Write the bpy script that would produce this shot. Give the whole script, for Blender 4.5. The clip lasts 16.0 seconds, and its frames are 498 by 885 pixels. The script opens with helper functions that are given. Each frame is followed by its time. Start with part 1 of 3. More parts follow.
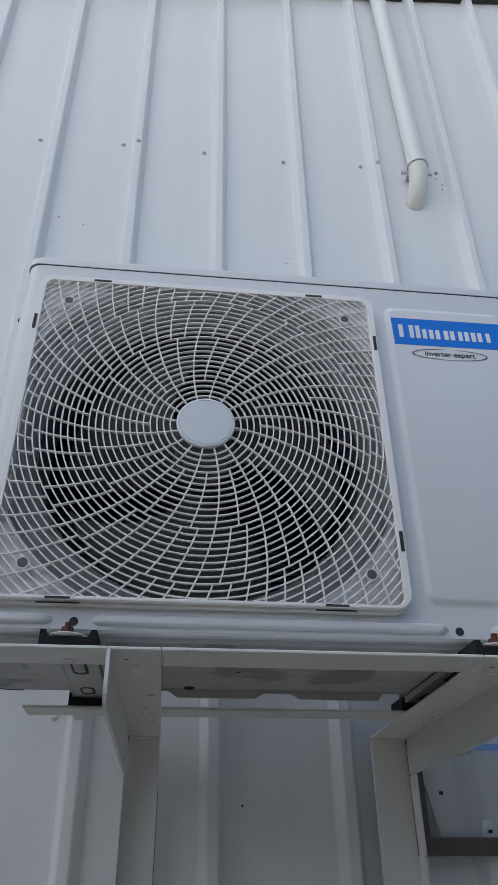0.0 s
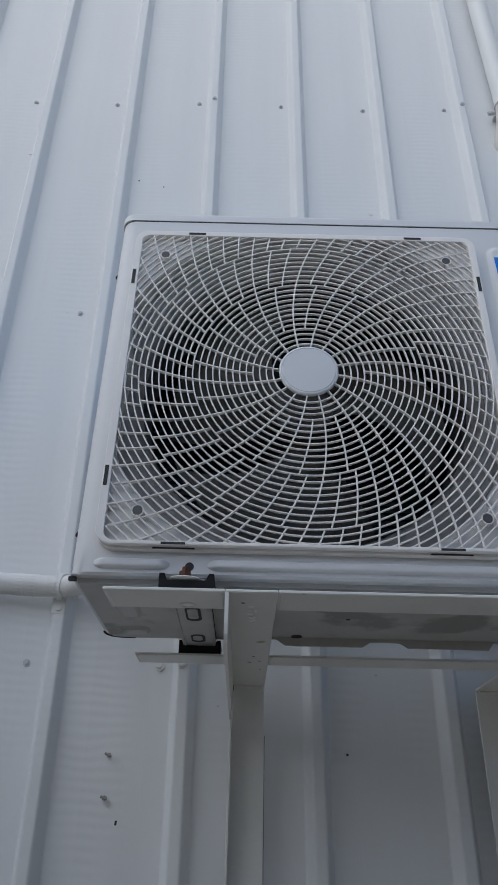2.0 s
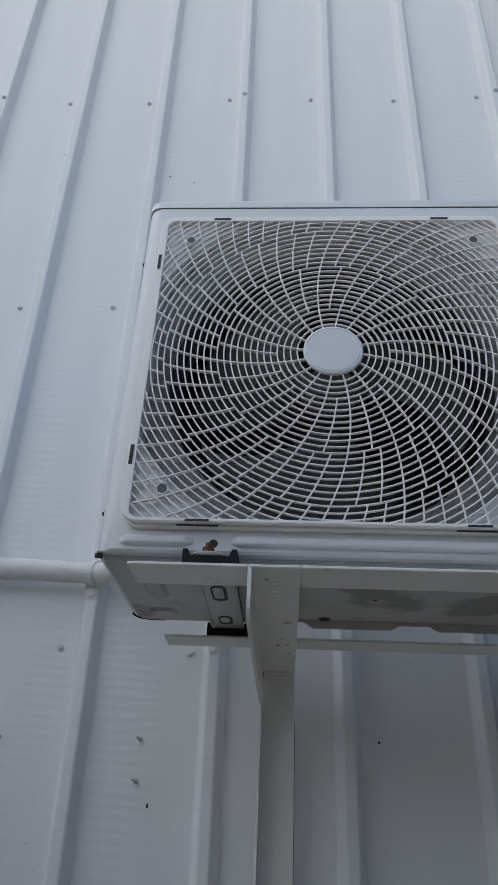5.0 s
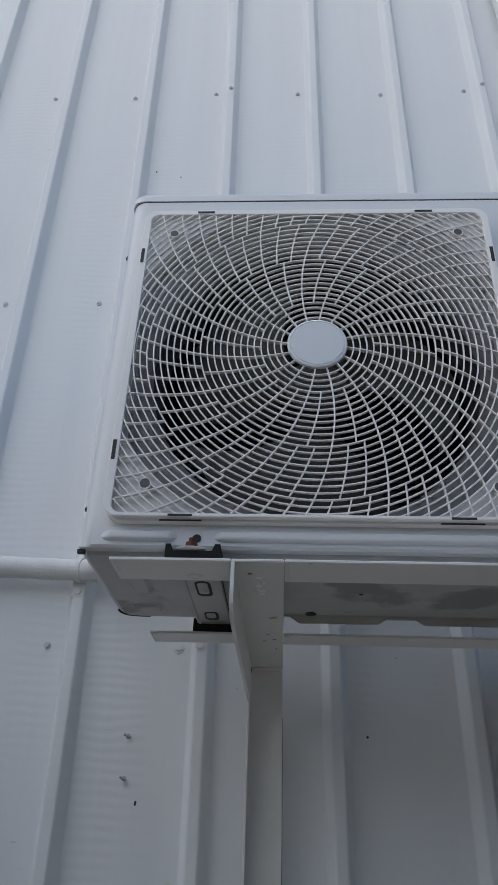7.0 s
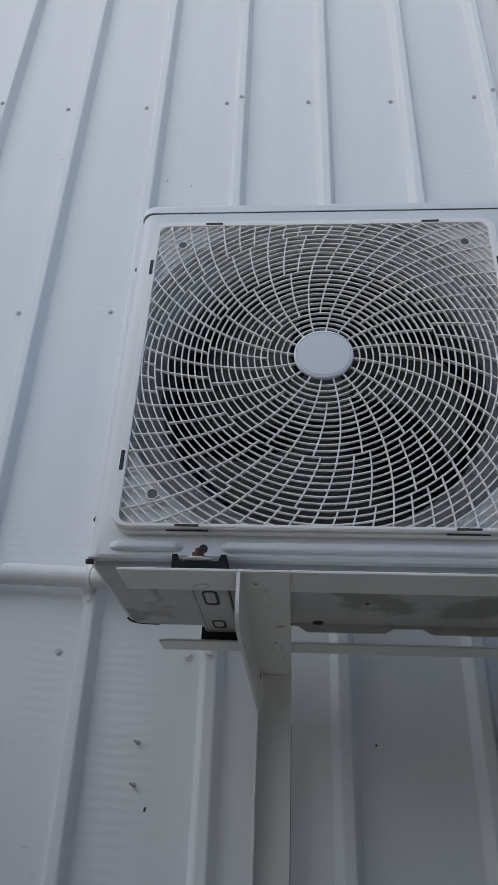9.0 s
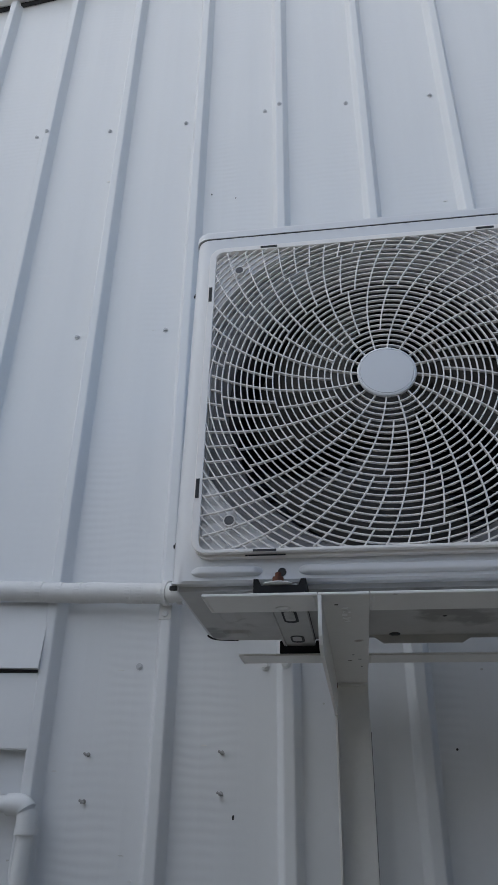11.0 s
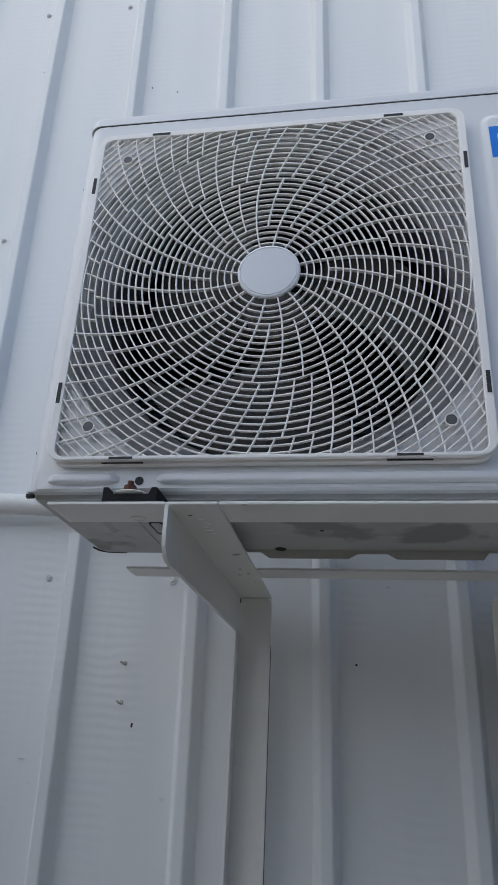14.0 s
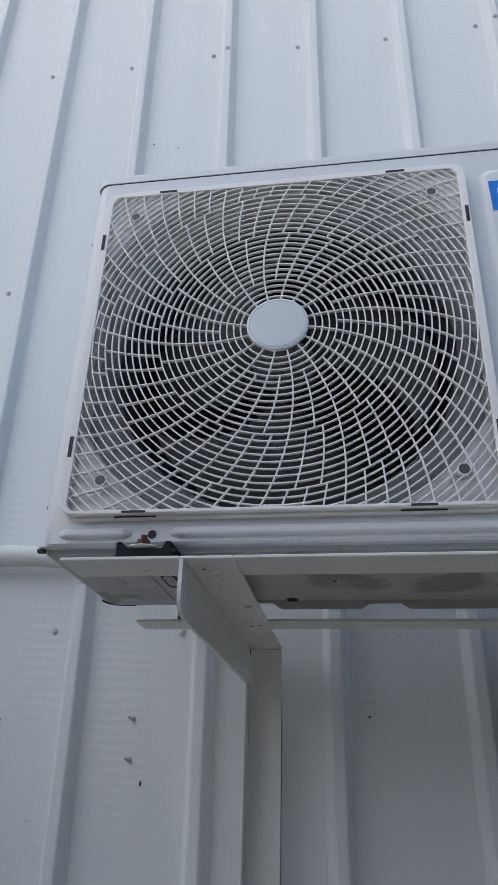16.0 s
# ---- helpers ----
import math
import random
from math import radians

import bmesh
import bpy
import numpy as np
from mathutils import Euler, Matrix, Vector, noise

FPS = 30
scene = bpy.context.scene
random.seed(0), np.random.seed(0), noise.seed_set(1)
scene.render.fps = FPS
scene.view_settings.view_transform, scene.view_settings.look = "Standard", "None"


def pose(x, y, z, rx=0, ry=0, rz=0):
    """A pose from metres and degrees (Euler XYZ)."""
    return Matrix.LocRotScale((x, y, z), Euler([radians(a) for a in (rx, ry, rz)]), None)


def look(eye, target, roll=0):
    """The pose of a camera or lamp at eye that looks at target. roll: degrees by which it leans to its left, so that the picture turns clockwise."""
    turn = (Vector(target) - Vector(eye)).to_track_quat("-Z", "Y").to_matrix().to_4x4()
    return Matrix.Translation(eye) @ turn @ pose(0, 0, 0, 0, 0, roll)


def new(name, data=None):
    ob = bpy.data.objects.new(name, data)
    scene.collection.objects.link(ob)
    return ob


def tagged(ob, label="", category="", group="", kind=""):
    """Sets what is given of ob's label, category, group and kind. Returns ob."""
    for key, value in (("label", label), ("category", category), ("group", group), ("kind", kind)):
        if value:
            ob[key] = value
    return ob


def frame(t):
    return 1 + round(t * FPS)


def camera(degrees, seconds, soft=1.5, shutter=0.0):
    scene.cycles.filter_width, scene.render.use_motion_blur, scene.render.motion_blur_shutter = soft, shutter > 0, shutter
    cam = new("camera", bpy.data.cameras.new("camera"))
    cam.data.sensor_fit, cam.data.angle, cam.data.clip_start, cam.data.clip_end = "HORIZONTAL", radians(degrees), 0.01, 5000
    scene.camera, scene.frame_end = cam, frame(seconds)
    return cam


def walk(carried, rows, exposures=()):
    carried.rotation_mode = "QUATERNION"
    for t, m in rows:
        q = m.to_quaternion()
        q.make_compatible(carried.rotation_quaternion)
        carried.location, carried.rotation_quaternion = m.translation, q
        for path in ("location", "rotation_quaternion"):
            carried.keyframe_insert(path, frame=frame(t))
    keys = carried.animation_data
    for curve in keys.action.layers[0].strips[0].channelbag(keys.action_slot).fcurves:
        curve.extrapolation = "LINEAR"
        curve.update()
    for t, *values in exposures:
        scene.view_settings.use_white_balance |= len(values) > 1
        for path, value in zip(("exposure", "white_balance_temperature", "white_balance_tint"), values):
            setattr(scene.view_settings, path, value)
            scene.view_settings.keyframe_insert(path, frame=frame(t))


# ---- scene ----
cam = camera(39.3, 16.0, soft=0.9)

PATH = [
    (0, (-0.033, -0.944, 1.686), (0.156, 0.733, 2.759), -0.5),
    (0.2, (-0.009, -0.936, 1.698), (0.115, 0.859, 2.571), -2.5),
    (0.5, (-0.014, -0.951, 1.697), (0.078, 0.771, 2.708), -2.2),
    (1, (-0.039, -0.971, 1.697), (0.078, 0.732, 2.74), -2.1),
    (1.5, (-0.063, -0.962, 1.676), (0.036, 0.661, 2.84), 0.7),
    (1.7, (-0.071, -0.945, 1.66), (-0.042, 0.675, 2.832), 1.4),
    (2, (-0.089, -0.915, 1.659), (-0.092, 0.817, 2.659), 1.4),
    (2.5, (-0.108, -0.906, 1.639), (-0.26, 0.817, 2.643), 4.7),
    (3, (-0.074, -0.898, 1.636), (-0.175, 0.779, 2.721), 2.1),
    (3.5, (-0.074, -0.901, 1.632), (-0.193, 0.788, 2.695), 3.3),
    (3.7, (-0.078, -0.897, 1.634), (-0.195, 0.807, 2.674), 3.0),
    (5.8, (-0.05, -0.897, 1.621), (-0.167, 0.831, 2.622), 2.8),
    (6, (-0.046, -0.889, 1.622), (-0.144, 0.842, 2.619), 3.7),
    (6.5, (-0.033, -0.884, 1.623), (-0.068, 0.851, 2.616), 2.6),
    (7, (-0.05, -0.888, 1.625), (-0.148, 0.84, 2.627), 2.1),
    (7.5, (-0.066, -0.891, 1.627), (-0.209, 0.822, 2.65), 3.7),
    (8, (-0.055, -0.904, 1.629), (-0.205, 0.796, 2.673), 3.8),
    (8.5, (-0.043, -0.902, 1.627), (-0.188, 0.804, 2.661), 3.2),
    (8.7, (-0.038, -0.901, 1.628), (-0.175, 0.811, 2.652), 2.8),
    (10.8, (-0.053, -0.937, 1.657), (-0.258, 0.812, 2.606), 0.9),
    (11, (-0.069, -0.953, 1.659), (-0.343, 0.767, 2.642), 1.6),
    (11.5, (-0.075, -0.945, 1.659), (-0.337, 0.819, 2.564), 3.3),
    (12, (-0.052, -0.924, 1.653), (-0.285, 0.882, 2.481), 4.3),
    (12.5, (-0.002, -0.922, 1.658), (-0.274, 0.875, 2.493), 4.1),
    (13, (0.077, -0.913, 1.673), (-0.308, 0.837, 2.561), 7.2),
    (13.5, (0.119, -0.882, 1.666), (-0.225, 0.884, 2.538), 6.2),
    (14, (0.125, -0.858, 1.668), (-0.17, 0.955, 2.459), 2.8),
    (14.5, (0.124, -0.849, 1.673), (-0.213, 0.958, 2.461), 2.2),
    (15, (0.12, -0.842, 1.669), (-0.232, 0.945, 2.495), 4.2),
    (15.5, (0.112, -0.859, 1.674), (-0.208, 0.902, 2.569), 2.4),
    (16, (0.103, -0.868, 1.68), (-0.178, 0.897, 2.579), 1.9),
]
EXPOSURES = [(t, stops - 0.33, 6290, 10) for t, stops in ((0.0, 0.73), (0.6, 0.73), (1.1, 0.71), (1.6, 0.67), (2.3, 0.67), (8.7, 0.67), (11.0, 0.63), (12.5, 0.72), (13.6, 0.83), (14.5, 0.95), (16.0, 0.89))]
walk(cam, [(t, look(eye, target, roll)) for t, eye, target, roll in PATH], EXPOSURES)

# ---------------------------------------------------------------- light
SUN_ELEVATION, SUN_AZIMUTH = 60.0, -40.0     # the sun stands behind the gable wall
world = bpy.data.worlds.new("sky")
scene.world = world
world.use_nodes = True
wn, wl = world.node_tree.nodes, world.node_tree.links
wn.clear()
sky = wn.new("ShaderNodeTexSky")
sky.sky_type, sky.sun_disc = "NISHITA", False
sky.ozone_density, sky.dust_density = 4.0, 0.6
sky.sun_elevation, sky.sun_rotation = radians(SUN_ELEVATION), radians(SUN_AZIMUTH)
coord = wn.new("ShaderNodeTexCoord")
cloud = wn.new("ShaderNodeTexNoise")
cloud.inputs["Scale"].default_value, cloud.inputs["Detail"].default_value = 3.2, 9.0
cloud.inputs["Roughness"].default_value = 0.55
ramp = wn.new("ShaderNodeValToRGB")
ramp.color_ramp.elements[0].position, ramp.color_ramp.elements[1].position = 0.33, 0.44
mix = wn.new("ShaderNodeMixRGB")
mix.inputs[2].default_value = (10.5, 10.9, 11.6, 1)
back = wn.new("ShaderNodeBackground")
back.inputs["Strength"].default_value = 0.10
outw = wn.new("ShaderNodeOutputWorld")
wl.new(coord.outputs["Generated"], cloud.inputs["Vector"])
axes = wn.new("ShaderNodeSeparateXYZ")       # the clouds thicken to one side of the yard and leave blue sky on the other
wl.new(coord.outputs["Generated"], axes.inputs[0])
cover = wn.new("ShaderNodeMath")
cover.operation, cover.inputs[1].default_value = "MULTIPLY_ADD", -0.45
wl.new(axes.outputs["X"], cover.inputs[0])
ahead = wn.new("ShaderNodeMath")
ahead.operation, ahead.inputs[1].default_value = "MULTIPLY_ADD", 0.16
wl.new(axes.outputs["Y"], ahead.inputs[0])
wl.new(cloud.outputs["Fac"], ahead.inputs[2])
wl.new(ahead.outputs[0], cover.inputs[2])
wl.new(cover.outputs[0], ramp.inputs["Fac"])
wl.new(ramp.outputs["Color"], mix.inputs[0])
wl.new(sky.outputs["Color"], mix.inputs[1])
wl.new(mix.outputs["Color"], back.inputs["Color"])
wl.new(back.outputs["Background"], outw.inputs["Surface"])

sun = new("sun", bpy.data.lights.new("sun", "SUN"))
sun.data.energy, sun.data.angle, sun.data.color = 3.0, radians(0.6), (1.0, 0.96, 0.9)
az, el = radians(SUN_AZIMUTH), radians(SUN_ELEVATION)
sun_from = Vector((math.sin(az) * math.cos(el), math.cos(az) * math.cos(el), math.sin(el)))
sun.matrix_world = look(sun_from * 30, (0, 0, 0))


# ---------------------------------------------------------------- materials
def material(name, colour, rough=0.5, metal=0.0, mottle=0.06, mottle_scale=6.0, grain=0.02, grain_scale=140.0,
             bump=0.05, bump_scale=220.0, spots=0.0, spot_colour=(0.2, 0.17, 0.14), spot_scale=30.0, spot_at=0.72,
             ripple=0.0, streak=0.0):
    """A painted or plain surface: colour varied at two scales, fine relief, optional specks of dirt, ripples and streaks."""
    mat = bpy.data.materials.new(name)
    mat.use_nodes = True
    n, l = mat.node_tree.nodes, mat.node_tree.links
    b = n["Principled BSDF"]
    b.inputs["Metallic"].default_value = metal
    geo = n.new("ShaderNodeNewGeometry")
    pos = geo.outputs["Position"]

    def noise_at(scale, detail=4.0, vector=pos):
        t = n.new("ShaderNodeTexNoise")
        t.inputs["Scale"].default_value, t.inputs["Detail"].default_value = scale, detail
        l.new(vector, t.inputs["Vector"])
        return t.outputs["Fac"]

    def math_node(op, a, c):
        m = n.new("ShaderNodeMath")
        m.operation = op
        for k, v in enumerate((a, c)):
            if isinstance(v, (int, float)):
                m.inputs[k].default_value = v
            else:
                l.new(v, m.inputs[k])
        return m.outputs[0]

    big, fine = noise_at(mottle_scale), noise_at(grain_scale, 2.0)
    value = math_node("ADD", math_node("MULTIPLY", math_node("SUBTRACT", big, 0.5), 2 * mottle),
                      math_node("MULTIPLY", math_node("SUBTRACT", fine, 0.5), 2 * grain))
    if streak:
        mp = n.new("ShaderNodeMapping")
        mp.inputs["Scale"].default_value = (22.0, 22.0, 0.9)
        l.new(pos, mp.inputs["Vector"])
        value = math_node("ADD", value, math_node("MULTIPLY", math_node("SUBTRACT", noise_at(1.0, 5.0, mp.outputs[0]), 0.5), 2 * streak))
    hsv = n.new("ShaderNodeHueSaturation")
    hsv.inputs["Color"].default_value = (*colour, 1)
    l.new(math_node("ADD", value, 1.0), hsv.inputs["Value"])
    out = hsv.outputs["Color"]
    if spots:
        r = n.new("ShaderNodeValToRGB")
        r.color_ramp.elements[0].position, r.color_ramp.elements[1].position = spot_at, spot_at + 0.06
        l.new(noise_at(spot_scale, 6.0), r.inputs["Fac"])
        mx = n.new("ShaderNodeMixRGB")
        mx.inputs[2].default_value = (*spot_colour, 1)
        l.new(math_node("MULTIPLY", r.outputs["Color"], spots), mx.inputs[0])
        l.new(out, mx.inputs[1])
        out = mx.outputs["Color"]
    l.new(out, b.inputs["Base Color"])
    l.new(math_node("ADD", math_node("MULTIPLY", math_node("SUBTRACT", big, 0.5), 0.25), rough), b.inputs["Roughness"])
    height = math_node("MULTIPLY", noise_at(bump_scale, 3.0), bump)
    if ripple:
        sep = n.new("ShaderNodeSeparateXYZ")
        l.new(pos, sep.inputs[0])
        wave = math_node("SINE", math_node("ADD", math_node("MULTIPLY", sep.outputs["Z"], 310.0),
                                           math_node("MULTIPLY", noise_at(7.0, 1.0), 10.0)), 0.0)
        mp2 = n.new("ShaderNodeMapping")
        mp2.inputs["Scale"].default_value = (9.0, 1.0, 1.6)
        l.new(pos, mp2.inputs["Vector"])
        r2 = n.new("ShaderNodeValToRGB")
        r2.color_ramp.elements[0].position, r2.color_ramp.elements[1].position = 0.42, 0.58
        l.new(noise_at(1.0, 1.0, mp2.outputs[0]), r2.inputs["Fac"])
        height = math_node("ADD", height, math_node("MULTIPLY", math_node("MULTIPLY", wave, r2.outputs["Color"]), ripple))
        height = math_node("ADD", height, math_node("MULTIPLY", noise_at(3.0, 2.0), 6.0 * ripple))
    bm_node = n.new("ShaderNodeBump")
    bm_node.inputs["Strength"].default_value, bm_node.inputs["Distance"].default_value = 1.0, 0.001
    l.new(height, bm_node.inputs["Height"])
    l.new(bm_node.outputs["Normal"], b.inputs["Normal"])
    return mat


M_WALL = material("painted_sheet", (0.74, 0.755, 0.77), 0.45, 0, 0.03, 1.7, 0.012, 90, 0.04, 260, 0.5, (0.45, 0.45, 0.44), 16, 0.80, 0.14, 0.015)
M_TRIM = material("trim_paint", (0.72, 0.73, 0.74), 0.45, 0, 0.04, 3, 0.015, 80, 0.05, 200, streak=0.03)
M_CABINET = material("cabinet_paint", (0.73, 0.735, 0.75), 0.36, 0, 0.02, 4, 0.01, 200, 0.03, 500)
M_GRILLE = material("grille_plastic", (0.90, 0.87, 0.84), 0.45, 0, 0.03, 5, 0.02, 200, 0.02, 500)
M_CAP = material("cap_plastic", (0.73, 0.745, 0.77), 0.3, 0, 0.02, 8, 0.01, 200, 0.02, 500)
M_BRACKET = material("bracket_paint", (0.77, 0.762, 0.735), 0.5, 0, 0.07, 9, 0.03, 90, 0.30, 110, 0.75, (0.22, 0.15, 0.10), 20, 0.71)
M_BASE = material("galvanised_base", (0.47, 0.465, 0.45), 0.5, 0.1, 0.30, 8, 0.07, 60, 0.1, 160, 0.6, (0.14, 0.13, 0.115), 7, 0.56)
M_SKIRT = material("shaded_skirt_paint", (0.50, 0.50, 0.50), 0.5, 0, 0.16, 9, 0.04, 70, 0.08, 160, 0.5, (0.22, 0.20, 0.18), 9, 0.62)
M_RUBBER = material("black_rubber", (0.008, 0.008, 0.010), 0.9)
M_SLOT = material("dark_slot", (0.03, 0.03, 0.032), 0.7)
M_RUST = material("rusty_steel", (0.11, 0.042, 0.024), 0.8, 0.2, 0.35, 90, 0.15, 300, 0.5, 400)
M_WASHER = material("white_washer", (0.78, 0.78, 0.76), 0.4)
M_LABEL = material("worn_label", (0.93, 0.93, 0.92), 0.5, 0, 0.12, 60, 0.1, 160, spots=0.8, spot_colour=(0.70, 0.69, 0.66), spot_scale=130, spot_at=0.5)
M_STEEL = material("screw_steel", (0.50, 0.51, 0.53), 0.4, 0.2, 0.2, 150)
M_SHROUD = material("shroud_shade", (0.062, 0.058, 0.060), 0.5, 0, 0.05, 8)
M_PLATE = material("plate_paint", (0.74, 0.73, 0.73), 0.5, 0, 0.05, 8)
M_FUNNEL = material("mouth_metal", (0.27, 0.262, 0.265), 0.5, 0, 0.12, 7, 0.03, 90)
M_FAN = material("fan_plastic", (0.056, 0.049, 0.041), 0.45, 0, 0.08, 12, 0.03, 120)
M_COIL = material("shaded_coil_fins", (0.018, 0.022, 0.042), 0.5, 0.4, 0.2, 40)
M_DARK = material("shaded_inner_metal", (0.018, 0.018, 0.02), 0.6)
M_BLUE = material("blue_print", (0.0, 0.19, 0.74), 0.45, 0, 0.02, 5)
M_WHITEPRINT = material("white_print", (0.82, 0.83, 0.84), 0.4)
M_GREYPRINT = material("grey_print", (0.05, 0.055, 0.07), 0.4)
M_WRAP = material("pipe_wrap", (0.70, 0.70, 0.69), 0.55, 0, 0.08, 25, 0.03, 120, 1.6, 45, 0.6, (0.30, 0.27, 0.23), 30, 0.68)
M_PVC = material("pvc_paint", (0.74, 0.75, 0.75), 0.4, 0, 0.03, 7)
M_ELBOW = material("aged_pvc", (0.72, 0.715, 0.67), 0.45, 0, 0.08, 14, 0.03, 90)
M_BROWN = material("brown_steel", (0.12, 0.10, 0.085), 0.6, 0, 0.2, 20, 0.06, 90, 0.2, 120)
M_BOARD = material("pale_board", (0.60, 0.60, 0.585), 0.55, 0, 0.14, 9, 0.03, 90, 0.1, 100, streak=0.25)
M_SKYBLUE = material("blue_film", (0.25, 0.40, 0.75), 0.3)
M_NAIL = material("weathered_nail", (0.30, 0.295, 0.29), 0.5, 0.3, 0.2, 150)
M_PLUG = material("grey_plug", (0.085, 0.085, 0.09), 0.5)
M_CONCRETE = material("concrete", (0.37, 0.345, 0.31), 0.85, 0, 0.2, 1.2, 0.1, 45, 0.6, 60, 0.5, (0.15, 0.14, 0.13), 3, 0.62)
M_BLOCKER = material("light_blocker", (0.085, 0.09, 0.085), 0.8, 0, 0.1, 1.5, 0.05, 60, 0.5, 90, streak=0.08)


# ---------------------------------------------------------------- building blocks
def thing(name, at, label, category, group="", kind=""):
    ob = new(name)
    ob.location = at
    ob.empty_display_size = 0.05
    return tagged(ob, label, category, group, kind)


def mesh_of(name, bm, mat, smooth=False):
    bmesh.ops.recalc_face_normals(bm, faces=bm.faces)
    me = bpy.data.meshes.new(name)
    bm.to_mesh(me)
    bm.free()
    if smooth:
        for p in me.polygons:
            p.use_smooth = True
        me.set_sharp_from_angle(angle=radians(38))
    me.materials.append(mat)
    return me


def part(name, bm, mat, parent=None, label="", smooth=False):
    """Links a bmesh, given in world coordinates, as one mesh object under a thing or under a part."""
    me = bm if isinstance(bm, bpy.types.Mesh) else mesh_of(name, bm, mat, smooth)
    ob = new(name, me)
    if parent is not None:
        ob.parent = parent
        if parent.type == "EMPTY":
            ob.matrix_parent_inverse = Matrix.Translation(-parent.location)
    if label:
        tagged(ob, label)
    return ob


def box(bm, x0, x1, y0, y1, z0, z1, bevel=0.0, segments=2):
    made = bmesh.ops.create_cube(bm, size=1.0, matrix=Matrix.Translation(((x0 + x1) / 2, (y0 + y1) / 2, (z0 + z1) / 2))
                                 @ Matrix.Diagonal((x1 - x0, y1 - y0, z1 - z0, 1)))
    if bevel:
        edges = {e for v in made["verts"] for e in v.link_edges}
        bmesh.ops.bevel(bm, geom=list(edges), offset=bevel, segments=segments, affect="EDGES", profile=0.5)
    return bm


def boxes(*specs):
    bm = bmesh.new()
    for spec in specs:
        box(bm, *spec)
    return bm


def cylinder(bm, a, b, r0, r1=None, sides=20):
    a, b = Vector(a), Vector(b)
    m = Matrix.Translation((a + b) / 2) @ (b - a).to_track_quat("Z", "Y").to_matrix().to_4x4()
    bmesh.ops.create_cone(bm, cap_ends=True, segments=sides, radius1=r0, radius2=r0 if r1 is None else r1, depth=(b - a).length, matrix=m)
    return bm


def tube(bm, points, radius, sides=16, wobble=0.0):
    """A closed tube along points."""
    pts = [Vector(p) for p in points]
    rings = []
    up = Vector((0, 0, 1))
    for k, p in enumerate(pts):
        d = (pts[min(k + 1, len(pts) - 1)] - pts[max(k - 1, 0)]).normalized()
        side = d.cross(up if abs(d.z) < 0.9 else Vector((0, 1, 0))).normalized()
        top = side.cross(d)
        r = radius * (1 + wobble * (noise.noise(p * 40.0)))
        rings.append([bm.verts.new(p + r * (math.cos(a) * side + math.sin(a) * top))
                      for a in (2 * math.pi * j / sides for j in range(sides))])
    for ra, rb in zip(rings, rings[1:]):
        for j in range(sides):
            bm.faces.new((ra[j], ra[(j + 1) % sides], rb[(j + 1) % sides], rb[j]))
    bm.faces.new(rings[0])
    bm.faces.new(rings[-1][::-1])
    return bm


def bezier(p0, p1, p2, p3, n=12):
    out = []
    for k in range(n + 1):
        t = k / n
        out.append(tuple((1 - t) ** 3 * a + 3 * t * (1 - t) ** 2 * b + 3 * t * t * (1 - t) * c + t ** 3 * d
                         for a, b, c, d in zip(p0, p1, p2, p3)))
    return out


def rounded(x0, x1, z0, z1, r, n=6):
    """Outline of a rounded rectangle, anticlockwise, as (x, z)."""
    out = []
    for cx, cz, a0 in ((x1 - r, z1 - r, 0), (x0 + r, z1 - r, 90), (x0 + r, z0 + r, 180), (x1 - r, z0 + r, 270)):
        for k in range(n + 1):
            a = radians(a0 + 90 * k / n)
            out.append((cx + r * math.cos(a), cz + r * math.sin(a)))
    return out


def slab(bm, outline, y_front, y_back, lip=0.0, inset=None):
    """A plate from an (x, z) outline, its front edge softened by lip (in depth) over inset (sideways)."""
    inset = lip if inset is None else inset

    def ring(y, inward):
        out = []
        n = len(outline)
        for k, (x, z) in enumerate(outline):
            tx, tz = outline[(k + 1) % n][0] - outline[k - 1][0], outline[(k + 1) % n][1] - outline[k - 1][1]
            length = math.hypot(tx, tz) or 1
            out.append(bm.verts.new((x - inward * tz / length, y, z + inward * tx / length)))
        return out

    rows = [ring(y_back, 0)]
    if lip:
        for k in range(7):
            u = k / 6
            rows.append(ring(y_front + lip * (0.5 + 0.5 * math.cos(math.pi * u)), inset * u))
    else:
        rows.append(ring(y_front, 0))
    for ra, rb in zip(rows, rows[1:]):
        for k in range(len(ra)):
            j = (k + 1) % len(ra)
            bm.faces.new((ra[k], ra[j], rb[j], rb[k]))
    bm.faces.new(rows[-1])
    bm.faces.new(rows[0][::-1])
    return bm


def slab_flat(outline, z0, z1):
    bm = bmesh.new()
    a = [bm.verts.new((x, y, z0)) for x, y in outline]
    b = [bm.verts.new((x, y, z1)) for x, y in outline]
    bm.faces.new(a)
    bm.faces.new(b)
    for k in range(len(a)):
        j = (k + 1) % len(a)
        bm.faces.new((a[k], a[j], b[j], b[k]))
    return bm


def frame_bm(outer, inner, y_front, y_back):
    bm = bmesh.new()
    loops = []
    for y in (y_front, y_back):
        loops.append(([bm.verts.new((x, y, z)) for x, z in outer], [bm.verts.new((x, y, z)) for x, z in inner]))
    n = len(outer)
    (fo, fi), (bo, bi) = loops
    for k in range(n):
        j = (k + 1) % n
        for a, b in ((fo, fi), (fi, bi), (bi, bo), (bo, fo)):
            bm.faces.new((a[k], a[j], b[j], b[k]))
    return bm


# ---------------------------------------------------------------- the gable wall
PITCH, RIB0, RIB_H = 0.2790, 0.0680, 0.034


def pan_y(z):
    """Face of the flat pans; the wall stands a little out of plumb against the unit."""
    return 0.632 - 0.026 * (z - 2.0)


